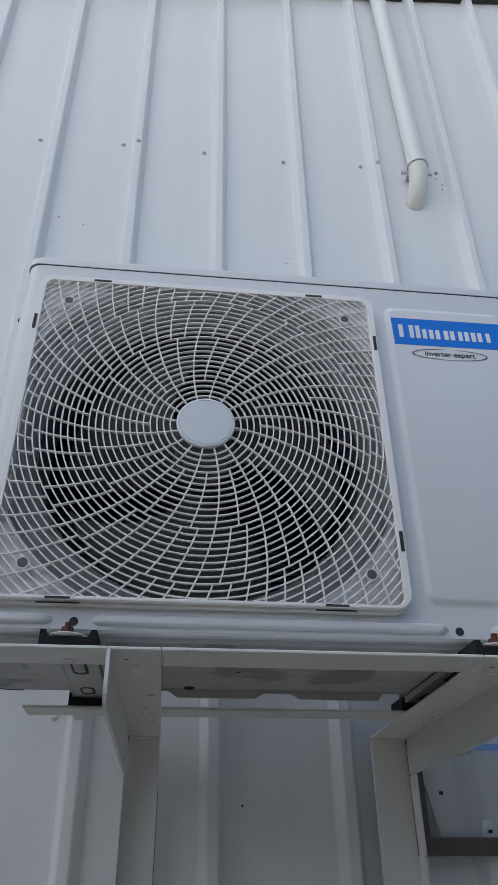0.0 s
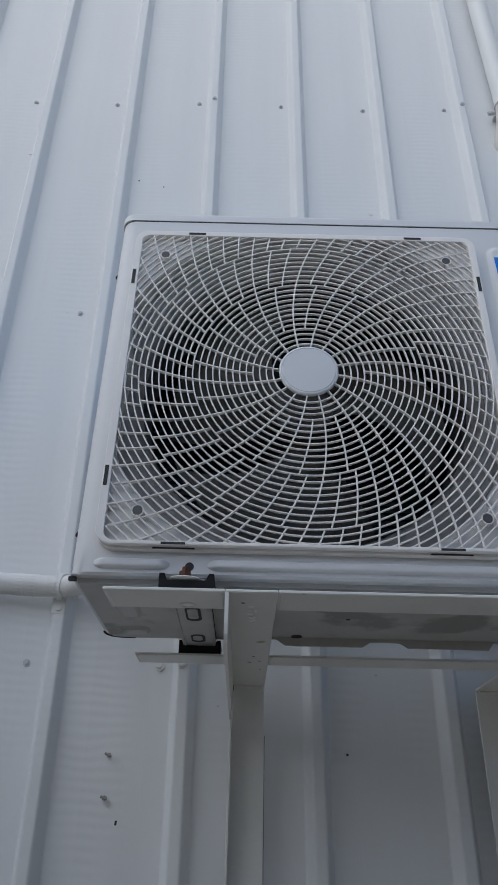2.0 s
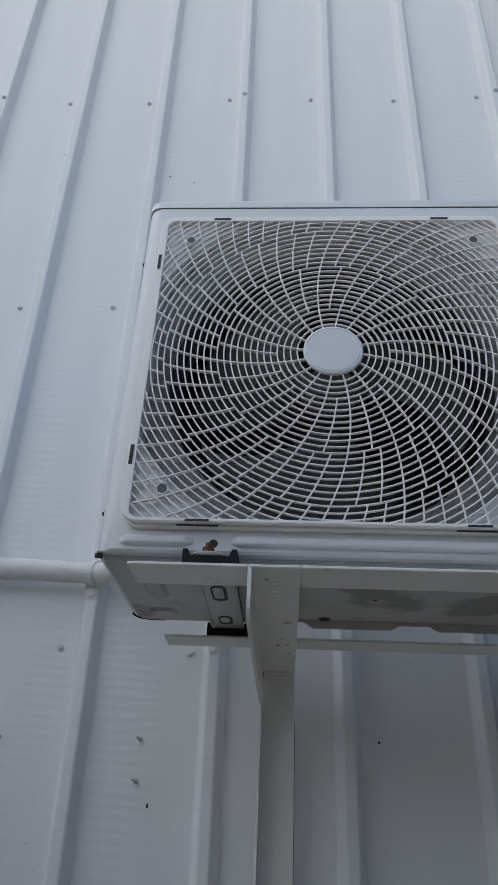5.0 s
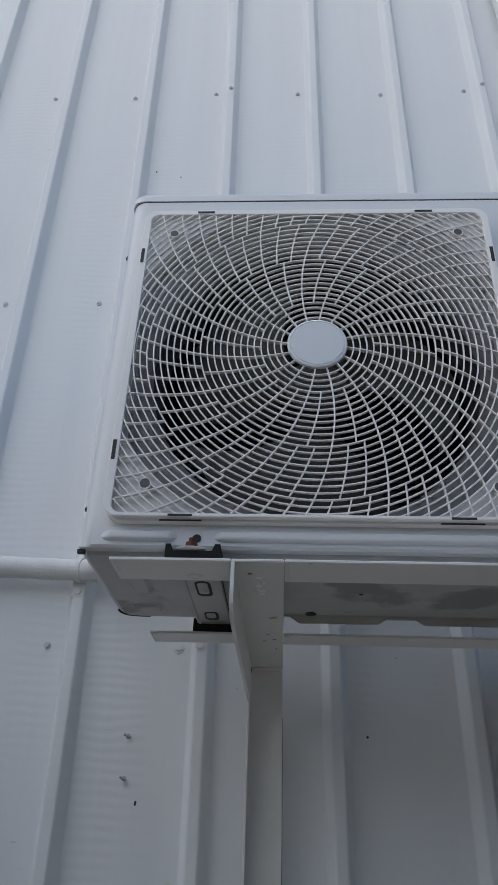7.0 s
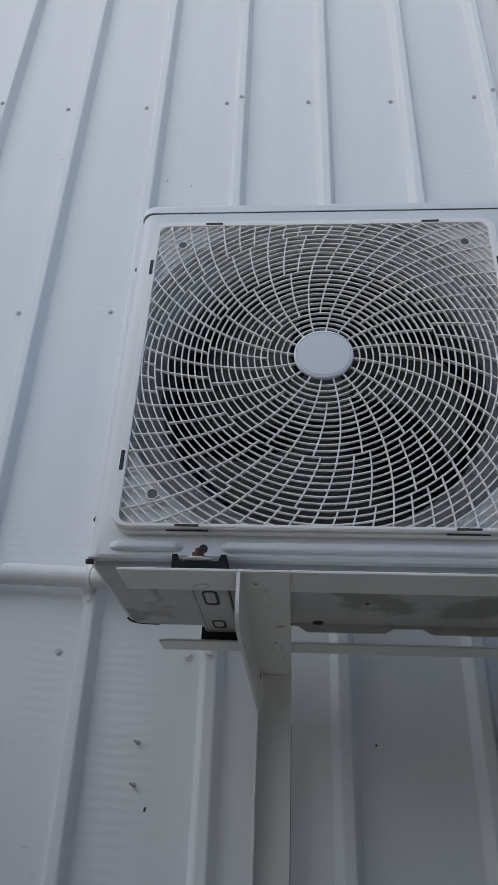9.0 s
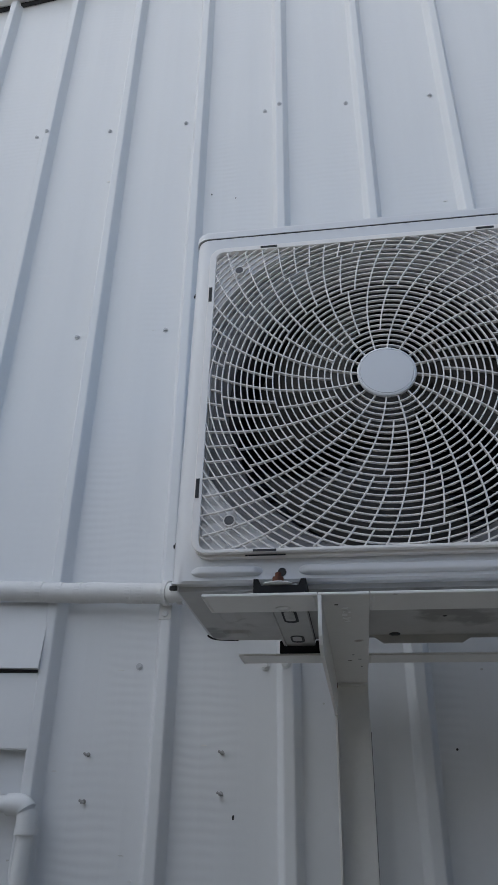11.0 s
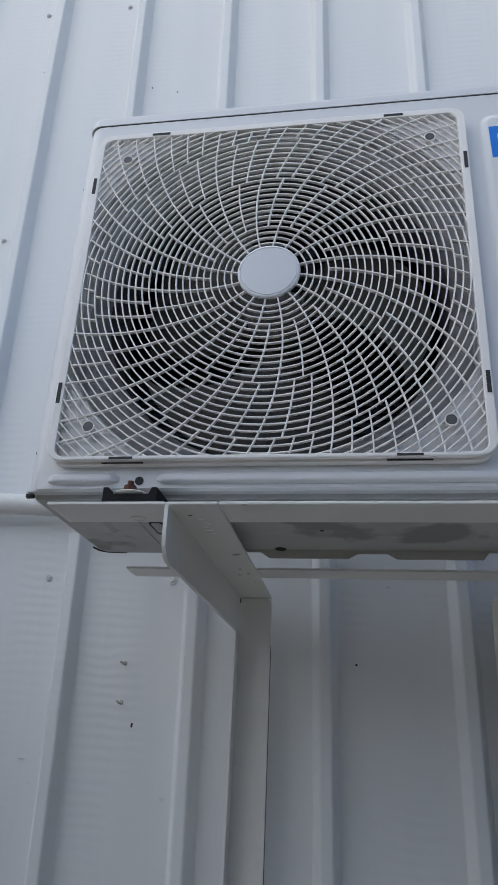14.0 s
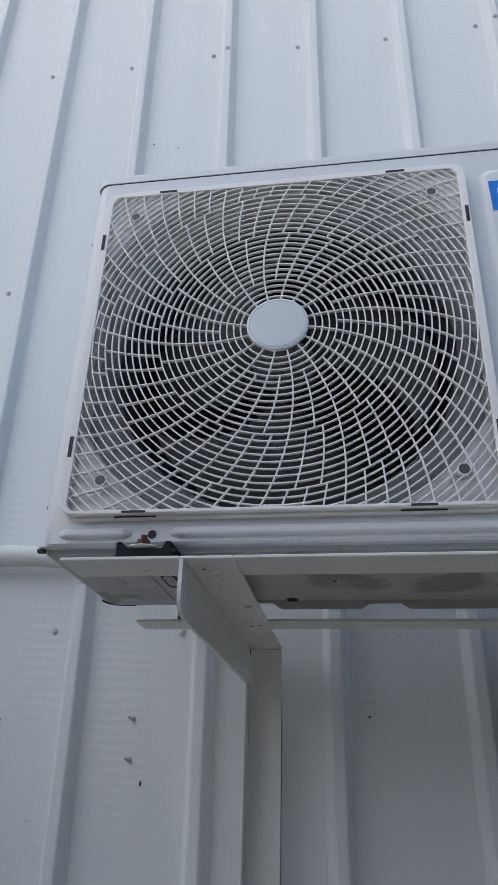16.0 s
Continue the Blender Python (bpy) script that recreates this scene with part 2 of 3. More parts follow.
def rake(x):
    """Height of the lower edge of the sloping roof trim."""
    return 4.912 + 0.1475 * (x - 0.007)


def lean(z):
    return -0.0102 * (z - 1.8)


def sheet_panel(first):
    """One roll-formed sheet of three ribs, from rib to rib, with a faint broad swage in each pan."""
    bm = bmesh.new()
    prof = []
    for k in range(first, first + 3):
        c = RIB0 + PITCH * k
        half_rib = [(0.0285, 0.0), (0.0262, 0.0012), (0.0244, 0.0042), (0.0140, RIB_H - 0.0042), (0.0120, RIB_H - 0.0012), (0.0092, RIB_H)]
        prof += [(c - 0.0050 - w, h) for w, h in half_rib] + [(c - 0.0050 + w, h) for w, h in reversed(half_rib)]
        s = PITCH / 2
        prof += [(c + s - 0.060, 0.0), (c + s - 0.022, 0.0014), (c + s + 0.022, 0.0014), (c + s + 0.060, 0.0)]
    c = RIB0 + PITCH * (first + 3)
    prof += [(c - 0.0335, 0.0), (c - 0.0285, -0.001), (c - 0.0188, RIB_H - 0.006)]
    levels = [0.05, 1.2, 2.2, 3.2, 4.2, None]
    loop = [(x, h) for x, h in prof] + [(x, h - 0.0012) for x, h in reversed(prof)]
    cols = []
    for x, h in loop:
        zs = [z if z else rake(x) + 0.05 for z in levels]
        cols.append([bm.verts.new((x + lean(z), pan_y(z) - h, z)) for z in zs])
    for k, a in enumerate(cols):
        b = cols[(k + 1) % len(cols)]
        for j in range(len(levels) - 1):
            bm.faces.new((a[j], b[j], b[j + 1], a[j + 1]))
    return bm


bm = bmesh.new()
corners = [(-7.0, 0.0), (7.0, 0.0), (7.0, rake(7.0) + 0.04), (-7.0, rake(-7.0) + 0.04)]
slab(bm, corners, 0.0, 0.17)
for v in bm.verts:
    v.co.y += pan_y(v.co.z) + 0.012
wall = part("wall_gable", bm, M_WALL)
tagged(wall, "white painted ribbed steel sheet gable wall", "wall", kind="structure")
for first in range(-22, 20, 3):
    part("sheet_panel", sheet_panel(first), M_WALL, wall)


# ground, then unseen opposite and side walls added to block low skylight
bm = bmesh.new()
bmesh.ops.create_grid(bm, x_segments=2, y_segments=2, size=400)
ground = part("ground", bm, M_CONCRETE)
tagged(ground, "grey concrete yard in front of the wall", "ground", kind="structure")
opposite = part("blocker_opposite", boxes((-12, 12, -2.2, -2.0, 0, 2.48)), M_BLOCKER)
for side, x0, tall in (("blocker_right", 2.3, 2.7), ("blocker_left", -3.9, 2.7)):
    ob = part(side, boxes((x0, x0 + 0.2, -2.0, 0.55, 0, tall)), M_BLOCKER)
    tagged(ob, "unseen dark wall added at the side to block low skylight", "wall", kind="structure")
tagged(opposite, "unseen dark wall added opposite the gable to block low skylight", "wall", kind="structure")

# sloping roof trim
def along(bm, y0, y1, d0, d1, x0=-7.0, x1=7.0):
    """A bar that follows the slope of the roof; y is counted from the pans, d from the trim's lower edge."""
    v = [bm.verts.new((x, pan_y(rake(x)) + y, rake(x) + d)) for x in (x0, x1) for y, d in ((y0, d0), (y1, d0), (y1, d1), (y0, d1))]
    for q in ((0, 1, 2, 3), (7, 6, 5, 4), (0, 4, 5, 1), (1, 5, 6, 2), (2, 6, 7, 3), (3, 7, 4, 0)):
        bm.faces.new([v[k] for k in q])
    return bm


trim = part("trim", along(bmesh.new(), -0.046, -0.034, 0.0, 0.118), M_TRIM)
tagged(trim, "pale painted folded steel roof edge flashing", "flashing", kind="structure")
part("upper_lip", along(bmesh.new(), -0.066, 0.01, 0.114, 0.215), M_TRIM, trim)
part("roof_edge", along(bmesh.new(), -0.03, 1.0, 0.17, 0.20), M_TRIM, trim)
# near-black bar drawn in for the shadow beneath the trim
part("under_trim_shade", along(bmesh.new(), -0.016, -0.003, -0.003, 0.01), M_SLOT, trim, "dark strip for the shadow under the flashing")

# ---------------------------------------------------------------- the outdoor unit
CX, CZ = 0.003, 2.322                       # centre of the fan
X0, X1, Z0, Z1 = -0.340, 0.600, 1.978, 2.681
FRONT, BACK = 0.022, 0.325

unit = thing("outdoor_unit", (0.13, 0.17, Z0), "white steel outdoor air conditioner with spiral grille on wall brackets", "air conditioner")


def cabinet_shell():
    """Four sides with rounded upright corners and a square opening in the front."""
    bm = bmesh.new()
    r, n = 0.028, 8
    plan = [(CX + 0.296, FRONT), (X1 - r, FRONT)]
    plan += [(X1 - r + r * math.sin(radians(90 * k / n)), FRONT + r - r * math.cos(radians(90 * k / n))) for k in range(1, n + 1)]
    plan += [(X1, BACK), (X0, BACK)]
    plan += [(X0 + r - r * math.cos(radians(90 * k / n)), FRONT + r - r * math.sin(radians(90 * k / n))) for k in range(0, n + 1)]
    plan += [(CX - 0.296, FRONT)]
    levels = [Z0 + 0.0075, CZ - 0.296, CZ + 0.296, Z1]
    cols = [[bm.verts.new((x, y, z)) for z in levels] for x, y in plan]
    low = [bm.verts.new((min(max(x, X0 + 0.0035), X1 - 0.0035), max(y, FRONT + 0.0045), Z0 + 0.0042)) for x, y in plan]
    count = len(plan)
    for k in range(count):
        j = (k + 1) % count
        bm.faces.new((low[k], low[j], cols[j][0], cols[k][0]))
        for m in range(3):
            if k == count - 1 and m == 1:
                continue
            bm.faces.new((cols[k][m], cols[j][m], cols[j][m + 1], cols[k][m + 1]))
    # the opening's reveal
    inner = []
    for (k, m) in ((0, 1), (0, 2), (count - 1, 2), (count - 1, 1)):
        v = cols[k][m]
        inner.append((v, bm.verts.new((v.co.x, 0.052, v.co.z))))
    for k in range(4):
        (a, b), (c, d) = inner[k], inner[(k + 1) % 4]
        bm.faces.new((a, c, d, b))
    return bm


cabinet = part("cabinet", cabinet_shell(), M_CABINET, unit, smooth=True)

# recessed plate behind the grille with the round mouth of the fan
R_MOUTH, R_PLATE, N = 0.276, 0.334, 128
half = 0.2985
angles = [2 * math.pi * k / N for k in range(N)]
edge_r = [half / max(abs(math.cos(a)), abs(math.sin(a))) for a in angles]


def radial(bm, rows):
    loops = [[bm.verts.new((CX + min(r, m) * math.cos(a), y, CZ + min(r, m) * math.sin(a))) for a, m in zip(angles, edge_r)] for r, y in rows]
    for ra, rb in zip(loops, loops[1:]):
        for k in range(N):
            j = (k + 1) % N
            quad = [ra[k], ra[j], rb[j], rb[k]]
            if len({tuple(round(c, 6) for c in v.co) for v in quad}) == 4:
                bm.faces.new(quad)
    return bm


part("mouth_plate", radial(bmesh.new(), [(9.0, 0.0125), (0.348, 0.0125), (0.338, 0.0140), (R_PLATE, 0.0180), (R_PLATE - 0.0005, 0.0460)]), M_PLATE, unit, smooth=True)
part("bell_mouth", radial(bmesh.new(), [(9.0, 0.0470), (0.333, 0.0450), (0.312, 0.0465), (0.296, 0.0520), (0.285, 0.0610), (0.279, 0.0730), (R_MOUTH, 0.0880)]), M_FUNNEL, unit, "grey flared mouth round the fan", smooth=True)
# inner ring of the duct, coloured near-black for the shade deep inside
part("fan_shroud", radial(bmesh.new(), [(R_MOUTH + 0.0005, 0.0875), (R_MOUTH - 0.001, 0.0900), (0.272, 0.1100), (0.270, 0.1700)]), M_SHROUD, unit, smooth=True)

# inside: coil at the back, partition, motor bracket; near-black colours hold the shade
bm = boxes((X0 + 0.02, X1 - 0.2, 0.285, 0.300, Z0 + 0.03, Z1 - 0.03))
coil = part("condenser_coil", bm, M_COIL, unit, "aluminium condenser coil coloured near-black for the shade inside")
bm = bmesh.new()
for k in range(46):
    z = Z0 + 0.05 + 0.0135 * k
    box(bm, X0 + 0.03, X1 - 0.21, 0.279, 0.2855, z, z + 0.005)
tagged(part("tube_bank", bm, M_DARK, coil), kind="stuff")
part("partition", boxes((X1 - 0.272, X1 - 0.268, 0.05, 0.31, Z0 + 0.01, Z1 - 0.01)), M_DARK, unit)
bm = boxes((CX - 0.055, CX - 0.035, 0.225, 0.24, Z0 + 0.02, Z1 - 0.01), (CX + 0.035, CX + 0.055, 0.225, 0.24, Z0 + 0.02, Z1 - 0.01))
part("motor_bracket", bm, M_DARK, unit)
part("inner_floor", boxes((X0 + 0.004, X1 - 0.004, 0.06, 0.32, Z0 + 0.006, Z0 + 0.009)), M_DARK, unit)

# fan of three swept blades
def blade(turn):
    bm = bmesh.new()
    grid = []
    nr, na = 9, 9
    for i in range(nr + 1):
        r = 0.055 + (0.255 - 0.055) * i / nr
        row = []
        for j in range(na + 1):
            u = j / na
            spread = radians(62 + 34 * (i / nr))
            a = radians(turn) + (u - 0.5) * spread + radians(26) * (i / nr) ** 1.3
            y = 0.165 + 0.075 * (0.5 - u) * (0.75 + 0.5 * i / nr) - 0.012 * math.sin(math.pi * u)
            rr = r if i < nr else r - 0.012 * (2 * u - 1) ** 2
            row.append((CX + rr * math.sin(a), y, CZ + rr * math.cos(a)))
        grid.append(row)
    front = [[bm.verts.new(p) for p in row] for row in grid]
    rear = [[bm.verts.new((p[0], p[1] + 0.004, p[2])) for p in row] for row in grid]
    for i in range(nr):
        for j in range(na):
            bm.faces.new((front[i][j], front[i][j + 1], front[i + 1][j + 1], front[i + 1][j]))
            bm.faces.new((rear[i][j], rear[i + 1][j], rear[i + 1][j + 1], rear[i][j + 1]))
    edge = [(i, 0) for i in range(nr)] + [(nr, j) for j in range(na)] + [(i, na) for i in range(nr, 0, -1)] + [(0, j) for j in range(na, 0, -1)]
    for k in range(len(edge)):
        (a, b), (c, d) = edge[k], edge[(k + 1) % len(edge)]
        bm.faces.new((front[a][b], front[c][d], rear[c][d], rear[a][b]))
    return bm


bm = cylinder(bmesh.new(), (CX, 0.115, CZ), (CX, 0.215, CZ), 0.052, 0.066, 32)
fan = part("fan", bm, M_FAN, unit, "dark grey plastic propeller fan behind the grille", smooth=True)
for turn in (50, 170, 290):
    part("blade", blade(turn), M_FAN, fan, smooth=True)

# top cover with its overhanging lip
def rounded_plan(grow, r=0.028, n=8):
    """Plan of the cabinet with its rounded front corners, grown outwards a little."""
    x0, x1, y0, y1, r = X0 - grow, X1 + grow, FRONT - grow, BACK + grow, r + grow
    turn = [radians(90 * k / n) for k in range(n + 1)]
    return ([(x1 - r + r * math.sin(a), y0 + r - r * math.cos(a)) for a in turn] + [(x1, y1), (x0, y1)]
            + [(x0 + r - r * math.cos(a), y0 + r - r * math.sin(a)) for a in turn])


bm = slab_flat(rounded_plan(0.0014, 0.023), Z1 - 0.0010, Z1 + 0.0160)
rim = [e for e in bm.edges if all(v.co.z > Z1 + 0.01 for v in e.verts)]
bmesh.ops.bevel(bm, geom=rim, offset=0.0035, segments=3, affect="EDGES", profile=0.5)
part("top_cover", bm, M_CABINET, unit, smooth=True)
part("cover_joint", slab_flat(rounded_plan(0.0003), Z1 - 0.0034, Z1 - 0.0011), M_SLOT, unit, "dark joint line below the cover")

# raised beads and the raised service panel
def bead(x0, x1, z, hz, depth=0.0088):
    """A long pressed swelling with rounded ends, its section a smooth hump."""
    bm = bmesh.new()
    xs = [x0 + hz * 2 * k / 8 for k in range(9)] + [x1 - hz * 2 * (8 - k) / 8 for k in range(9)]
    rows = []
    for x in xs:
        near = min(min(x - x0, x1 - x) / (hz * 2), 1.0)
        wide = hz * math.sqrt(max(1 - (1 - near) ** 2, 0.004))
        rise = depth * math.sin(near * math.pi / 2) ** 1.2
        rows.append([bm.verts.new((x, FRONT - 0.0003 - rise * (1 - abs(v) ** 5), z + wide * v)) for v in (-1 + k / 6 for k in range(13))])
    for ra, rb in zip(rows, rows[1:]):
        for k in range(12):
            bm.faces.new((ra[k], rb[k], rb[k + 1], ra[k + 1]))
    return bm


for x0, x1 in ((-0.306, -0.198), (-0.146, 0.366), (0.43, 0.58)):
    part("pressed_bead", bead(x0, x1, 1.9985, 0.0078), M_CABINET, unit, smooth=True)
bm = slab(bmesh.new(), rounded(0.337, 0.578, 2.032, 2.632, 0.022, 8), FRONT - 0.005, FRONT + 0.002, 0.005, 0.013)
service = part("service_panel", bm, M_CABINET, unit, smooth=True)

# printed marks: a blue field with plain white bars, and the line of small words
PANEL_Y = FRONT - 0.005
def field(outline, y):
    return slab(bmesh.new(), outline, y - 0.0006, y + 0.0002)


badge = part("brand_badge", field([(0.566, 2.5365), (0.575, 2.6015), (0.3495, 2.6005), (0.3505, 2.5355)], PANEL_Y), M_BLUE, service, "blue printed badge with plain white bars")
x = 0.3615
for wide, tall in ((0.0285, 0.031), (0.0085, 0.031), (0.0215, 0.0225), (0.0245, 0.0225), (0.024, 0.0225), (0.0215, 0.0225), (0.0245, 0.0225)):
    stroke = min(0.0082, wide)
    for x_bar in ((x,) if wide < 0.01 else (x, x + wide - stroke)):
        part("bar", field([(x_bar + stroke, 2.5525), (x_bar + stroke, 2.5525 + tall), (x_bar, 2.5525 + tall), (x_bar, 2.5525)], PANEL_Y - 0.0008), M_WHITEPRINT, badge)
    x += wide + 0.0042
text = bpy.data.curves.new("words", "FONT")
text.body, text.size, text.extrude, text.align_x, text.align_y = "inverter expert", 0.0156, 0.0003, "CENTER", "CENTER"
text.offset = 0.00022
words_curve = bpy.data.objects.new("words", text)
words_mesh = bpy.data.meshes.new_from_object(words_curve)
words_mesh.transform(pose(0.453, PANEL_Y - 0.0006, 2.5165, 90, 0, 0))
words_mesh.materials.append(M_GREYPRINT)
bpy.data.objects.remove(words_curve)
part("lettering", words_mesh, M_GREYPRINT, service, "dark grey printed words inverter expert")


def oval_arc(a0, a1, w0):
    """A thin printed stroke along part of an oval, tapering to its ends."""
    bm = bmesh.new()
    front = []
    for k in range(33):
        u = k / 32
        a = radians(a0 + (a1 - a0) * u)
        w = w0 * math.sin(math.pi * u) ** 0.6 + 0.0002
        for s in (1, -1):
            front.append(bm.verts.new((0.453 + (0.071 + s * w) * math.cos(a), PANEL_Y - 0.0007, 2.5160 + (0.0125 + s * w * 0.8) * math.sin(a))))
    for k in range(32):
        bm.faces.new(front[2 * k:2 * k + 2] + [front[2 * k + 3], front[2 * k + 2]])
    bmesh.ops.solidify(bm, geom=bm.faces[:], thickness=0.0003)
    return bm


for a0, a1 in ((95, 275), (-100, 82)):
    part("printed_oval", oval_arc(a0, a1, 0.0009), M_GREYPRINT, service)

# side screws and the two holes with rusty fixings in the lower front
def screw_mesh(radius, height, mat):
    bm = cylinder(bmesh.new(), (0, 0, 0), (0, -height * 0.35, 0), radius, radius * 0.97, 14)
    cylinder(bm, (0, -height * 0.3, 0), (0, -height, 0), radius * 0.66, radius * 0.58, 6)
    return mesh_of("screw", bm, mat)


side_screw = screw_mesh(0.0055, 0.004, M_SLOT)
for y, z in ((0.052, 2.562), (0.052, 2.052), (0.29, 2.562)):
    ob = part("side_screw", side_screw, M_SLOT, unit)
    ob.matrix_basis = pose(X0, y, z, 0, 0, -90)
for x in (-0.170, 0.382):
    part("front_hole", cylinder(bmesh.new(), (x, FRONT - 0.0012, 1.996), (x, FRONT + 0.01, 1.996), 0.0062, None, 18), M_SLOT, unit, "dark round screw hole")

part("corner_gap", boxes((X0 - 0.0006, X0 + 0.010, 0.034, 0.041, Z0 - 0.0008, Z0 + 0.0045)), M_SLOT, unit)

# set-back skirt of the base tray below the cabinet's rolled edge, grey darkened for shade
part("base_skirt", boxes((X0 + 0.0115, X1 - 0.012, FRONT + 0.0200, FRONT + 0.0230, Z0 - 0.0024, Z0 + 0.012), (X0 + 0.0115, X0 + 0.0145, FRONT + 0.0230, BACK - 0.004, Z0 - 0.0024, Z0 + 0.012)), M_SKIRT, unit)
part("skirt_soffit", boxes((X0 + 0.0034, X1 - 0.004, FRONT + 0.0040, FRONT + 0.0199, Z0 + 0.0046, Z0 + 0.0066), (X0 + 0.0030, X0 + 0.0114, FRONT + 0.0199, BACK - 0.002, Z0 + 0.0046, Z0 + 0.0066)), M_CABINET, unit)

# base pan with pressed dimples and notched rear edge
bm = slab_flat([(X0 + 0.013, FRONT + 0.0205), (X1 - 0.013, FRONT + 0.0205), (X1 - 0.013, BACK - 0.002), (-0.10, BACK - 0.002), (-0.115, 0.338), (X0 + 0.030, 0.338), (X0 + 0.018, 0.333), (X0 + 0.013, 0.315)], Z0 - 0.0025, Z0 + 0.001)
pan = part("base_pan", bm, M_BASE, unit, "dull stained galvanised base pan")
for x0, x1, y0, y1 in ((-0.290, -0.254, 0.060, 0.198), (-0.303, -0.252, 0.262, 0.304)):
    out = rounded(x0, x1, y0, y1, 0.012, 4)
    bm = bmesh.new()
    low = [bm.verts.new((x, y, Z0 - 0.0075)) for x, y in rounded(x0 + 0.006, x1 - 0.006, y0 + 0.006, y1 - 0.006, 0.01, 4)]
    top = [bm.verts.new((x, y, Z0 - 0.0020)) for x, y in out]
    bm.faces.new(low)
    for k in range(len(low)):
        j = (k + 1) % len(low)
        bm.faces.new((low[k], low[j], top[j], top[k]))
    part("pressed_dimple", bm, M_BASE, pan, smooth=True)
bm = bmesh.new()
edge = [(-0.110, 0.012), (-0.035, 0.012), (-0.02, 0.0), (0.115, 0.0), (0.13, 0.010), (0.18, 0.010), (0.195, 0.0), (0.335, 0.0), (0.345, 0.014), (X1 - 0.004, 0.014)]
slab(bm, [(X1 - 0.004, Z0 - 0.001), (-0.110, Z0 - 0.001)] + [(x, Z0 - 0.017 + d * 0.9) for x, d in edge], BACK - 0.014, BACK - 0.011)
part("rear_flange", bm, M_BASE, pan)
bm = tube(bmesh.new(), bezier((X0 + 0.005, 0.304, Z0 - 0.002), (X0 + 0.007, 0.330, Z0 - 0.002), (X0 + 0.014, 0.338, Z0 - 0.002), (X0 + 0.056, 0.338, Z0 - 0.002), 12), 0.0018, 8)
part("edge_seal", bm, M_RUBBER, pan, "black rubber edging on the rear corner")
part("drain_hole", cylinder(bmesh.new(), (0.0, 0.303, Z0 - 0.0040), (0.0, 0.303, Z0), 0.0095, None, 18), M_SLOT, pan)
for k, x in enumerate((0.075, 0.075, 0.30)):
    part("dark_stain_hole", cylinder(bmesh.new(), (x, 0.193 - 0.05 * (k // 2), Z0 - 0.003), (x, 0.193 - 0.05 * (k // 2), Z0), 0.0035, None, 10), M_SLOT, pan)

# feet: folded channels under the base with slots, their front tabs, pads and fixings
def foot(x):
    bm = boxes((x - 0.024, x + 0.024, -0.008, 0.385, 1.9655, 1.9685), (x - 0.0285, x - 0.0245, 0.02, 0.334, 1.9640, Z0 - 0.001),
               (x + 0.0245, x + 0.0285, 0.02, 0.334, 1.9640, Z0 - 0.001))
    f = part("foot_channel", bm, M_BASE, unit, "galvanised mounting foot under the base")
    for y0, y1 in ((0.117, 0.181), (0.272, 0.314)):
        part("slot", slab_flat(rounded(x - 0.0120, x + 0.0120, y0 - 0.003, y1 + 0.003, 0.0110, 5), 1.9648, 1.967), M_SLOT, f)
        part("slot_floor", slab_flat(rounded(x - 0.0085, x + 0.0075, y0 + 0.002, y1 - 0.010, 0.0070, 5), 1.9642, 1.966), M_BASE, f)
    for dx in (-0.0285, 0.0285):
        part("fold_shadow_gap", boxes((x + dx - 0.0010, x + dx + 0.0010, 0.06, 0.334, Z0 - 0.0042, Z0 - 0.0020)), M_SLOT, f)
    return f


for x in (-0.170, 0.420):
    foot(x)

# grille: square frame, hub cap, rings and spiral ribs in three stepped zones
HALF_OUT, HALF_IN = 0.3080, 0.2955
grille = part("fan_grille", frame_bm(rounded(CX - HALF_OUT, CX + HALF_OUT, CZ - 0.3018, CZ + 0.3095, 0.024, 8),
                                      rounded(CX - HALF_IN, CX + HALF_IN, CZ - 0.2965, CZ + 0.2985, 0.014, 8), 0.0, 0.0090), M_GRILLE, unit,
              "off-white plastic fan grille of rings and spiral ribs")
grille_bevel = bmesh.new()
grille_bevel.from_mesh(grille.data)
outer_edges = [e for e in grille_bevel.edges if all(abs(v.co.y) < 1e-6 for v in e.verts)
               and (all(max(abs(v.co.x - CX), abs(v.co.z - CZ)) > 0.29 for v in e.verts)) and len(e.link_faces) == 2
               and abs(e.link_faces[0].normal.dot(e.link_faces[1].normal)) < 0.3]
bmesh.ops.bevel(grille_bevel, geom=outer_edges, offset=0.0012, segments=2, affect="EDGES", profile=0.5)
grille_bevel.to_mesh(grille.data)
grille_bevel.free()
part("frame_step", frame_bm(rounded(CX - 0.3075, CX + 0.3075, CZ - 0.3052, CZ + 0.310, 0.026, 8),
                            rounded(CX - 0.297, CX + 0.297, CZ - 0.300, CZ + 0.300, 0.014, 8), 0.0104, 0.0235), M_GRILLE, grille)

IN_X, IN_Z = 0.2965, 0.2995
def inside(x, z, r=0.014):
    dx, dz = max(abs(x - CX) - (IN_X - r), 0), max(abs(z - CZ) - (IN_Z - r), 0)
    return math.hypot(dx, dz) <= r


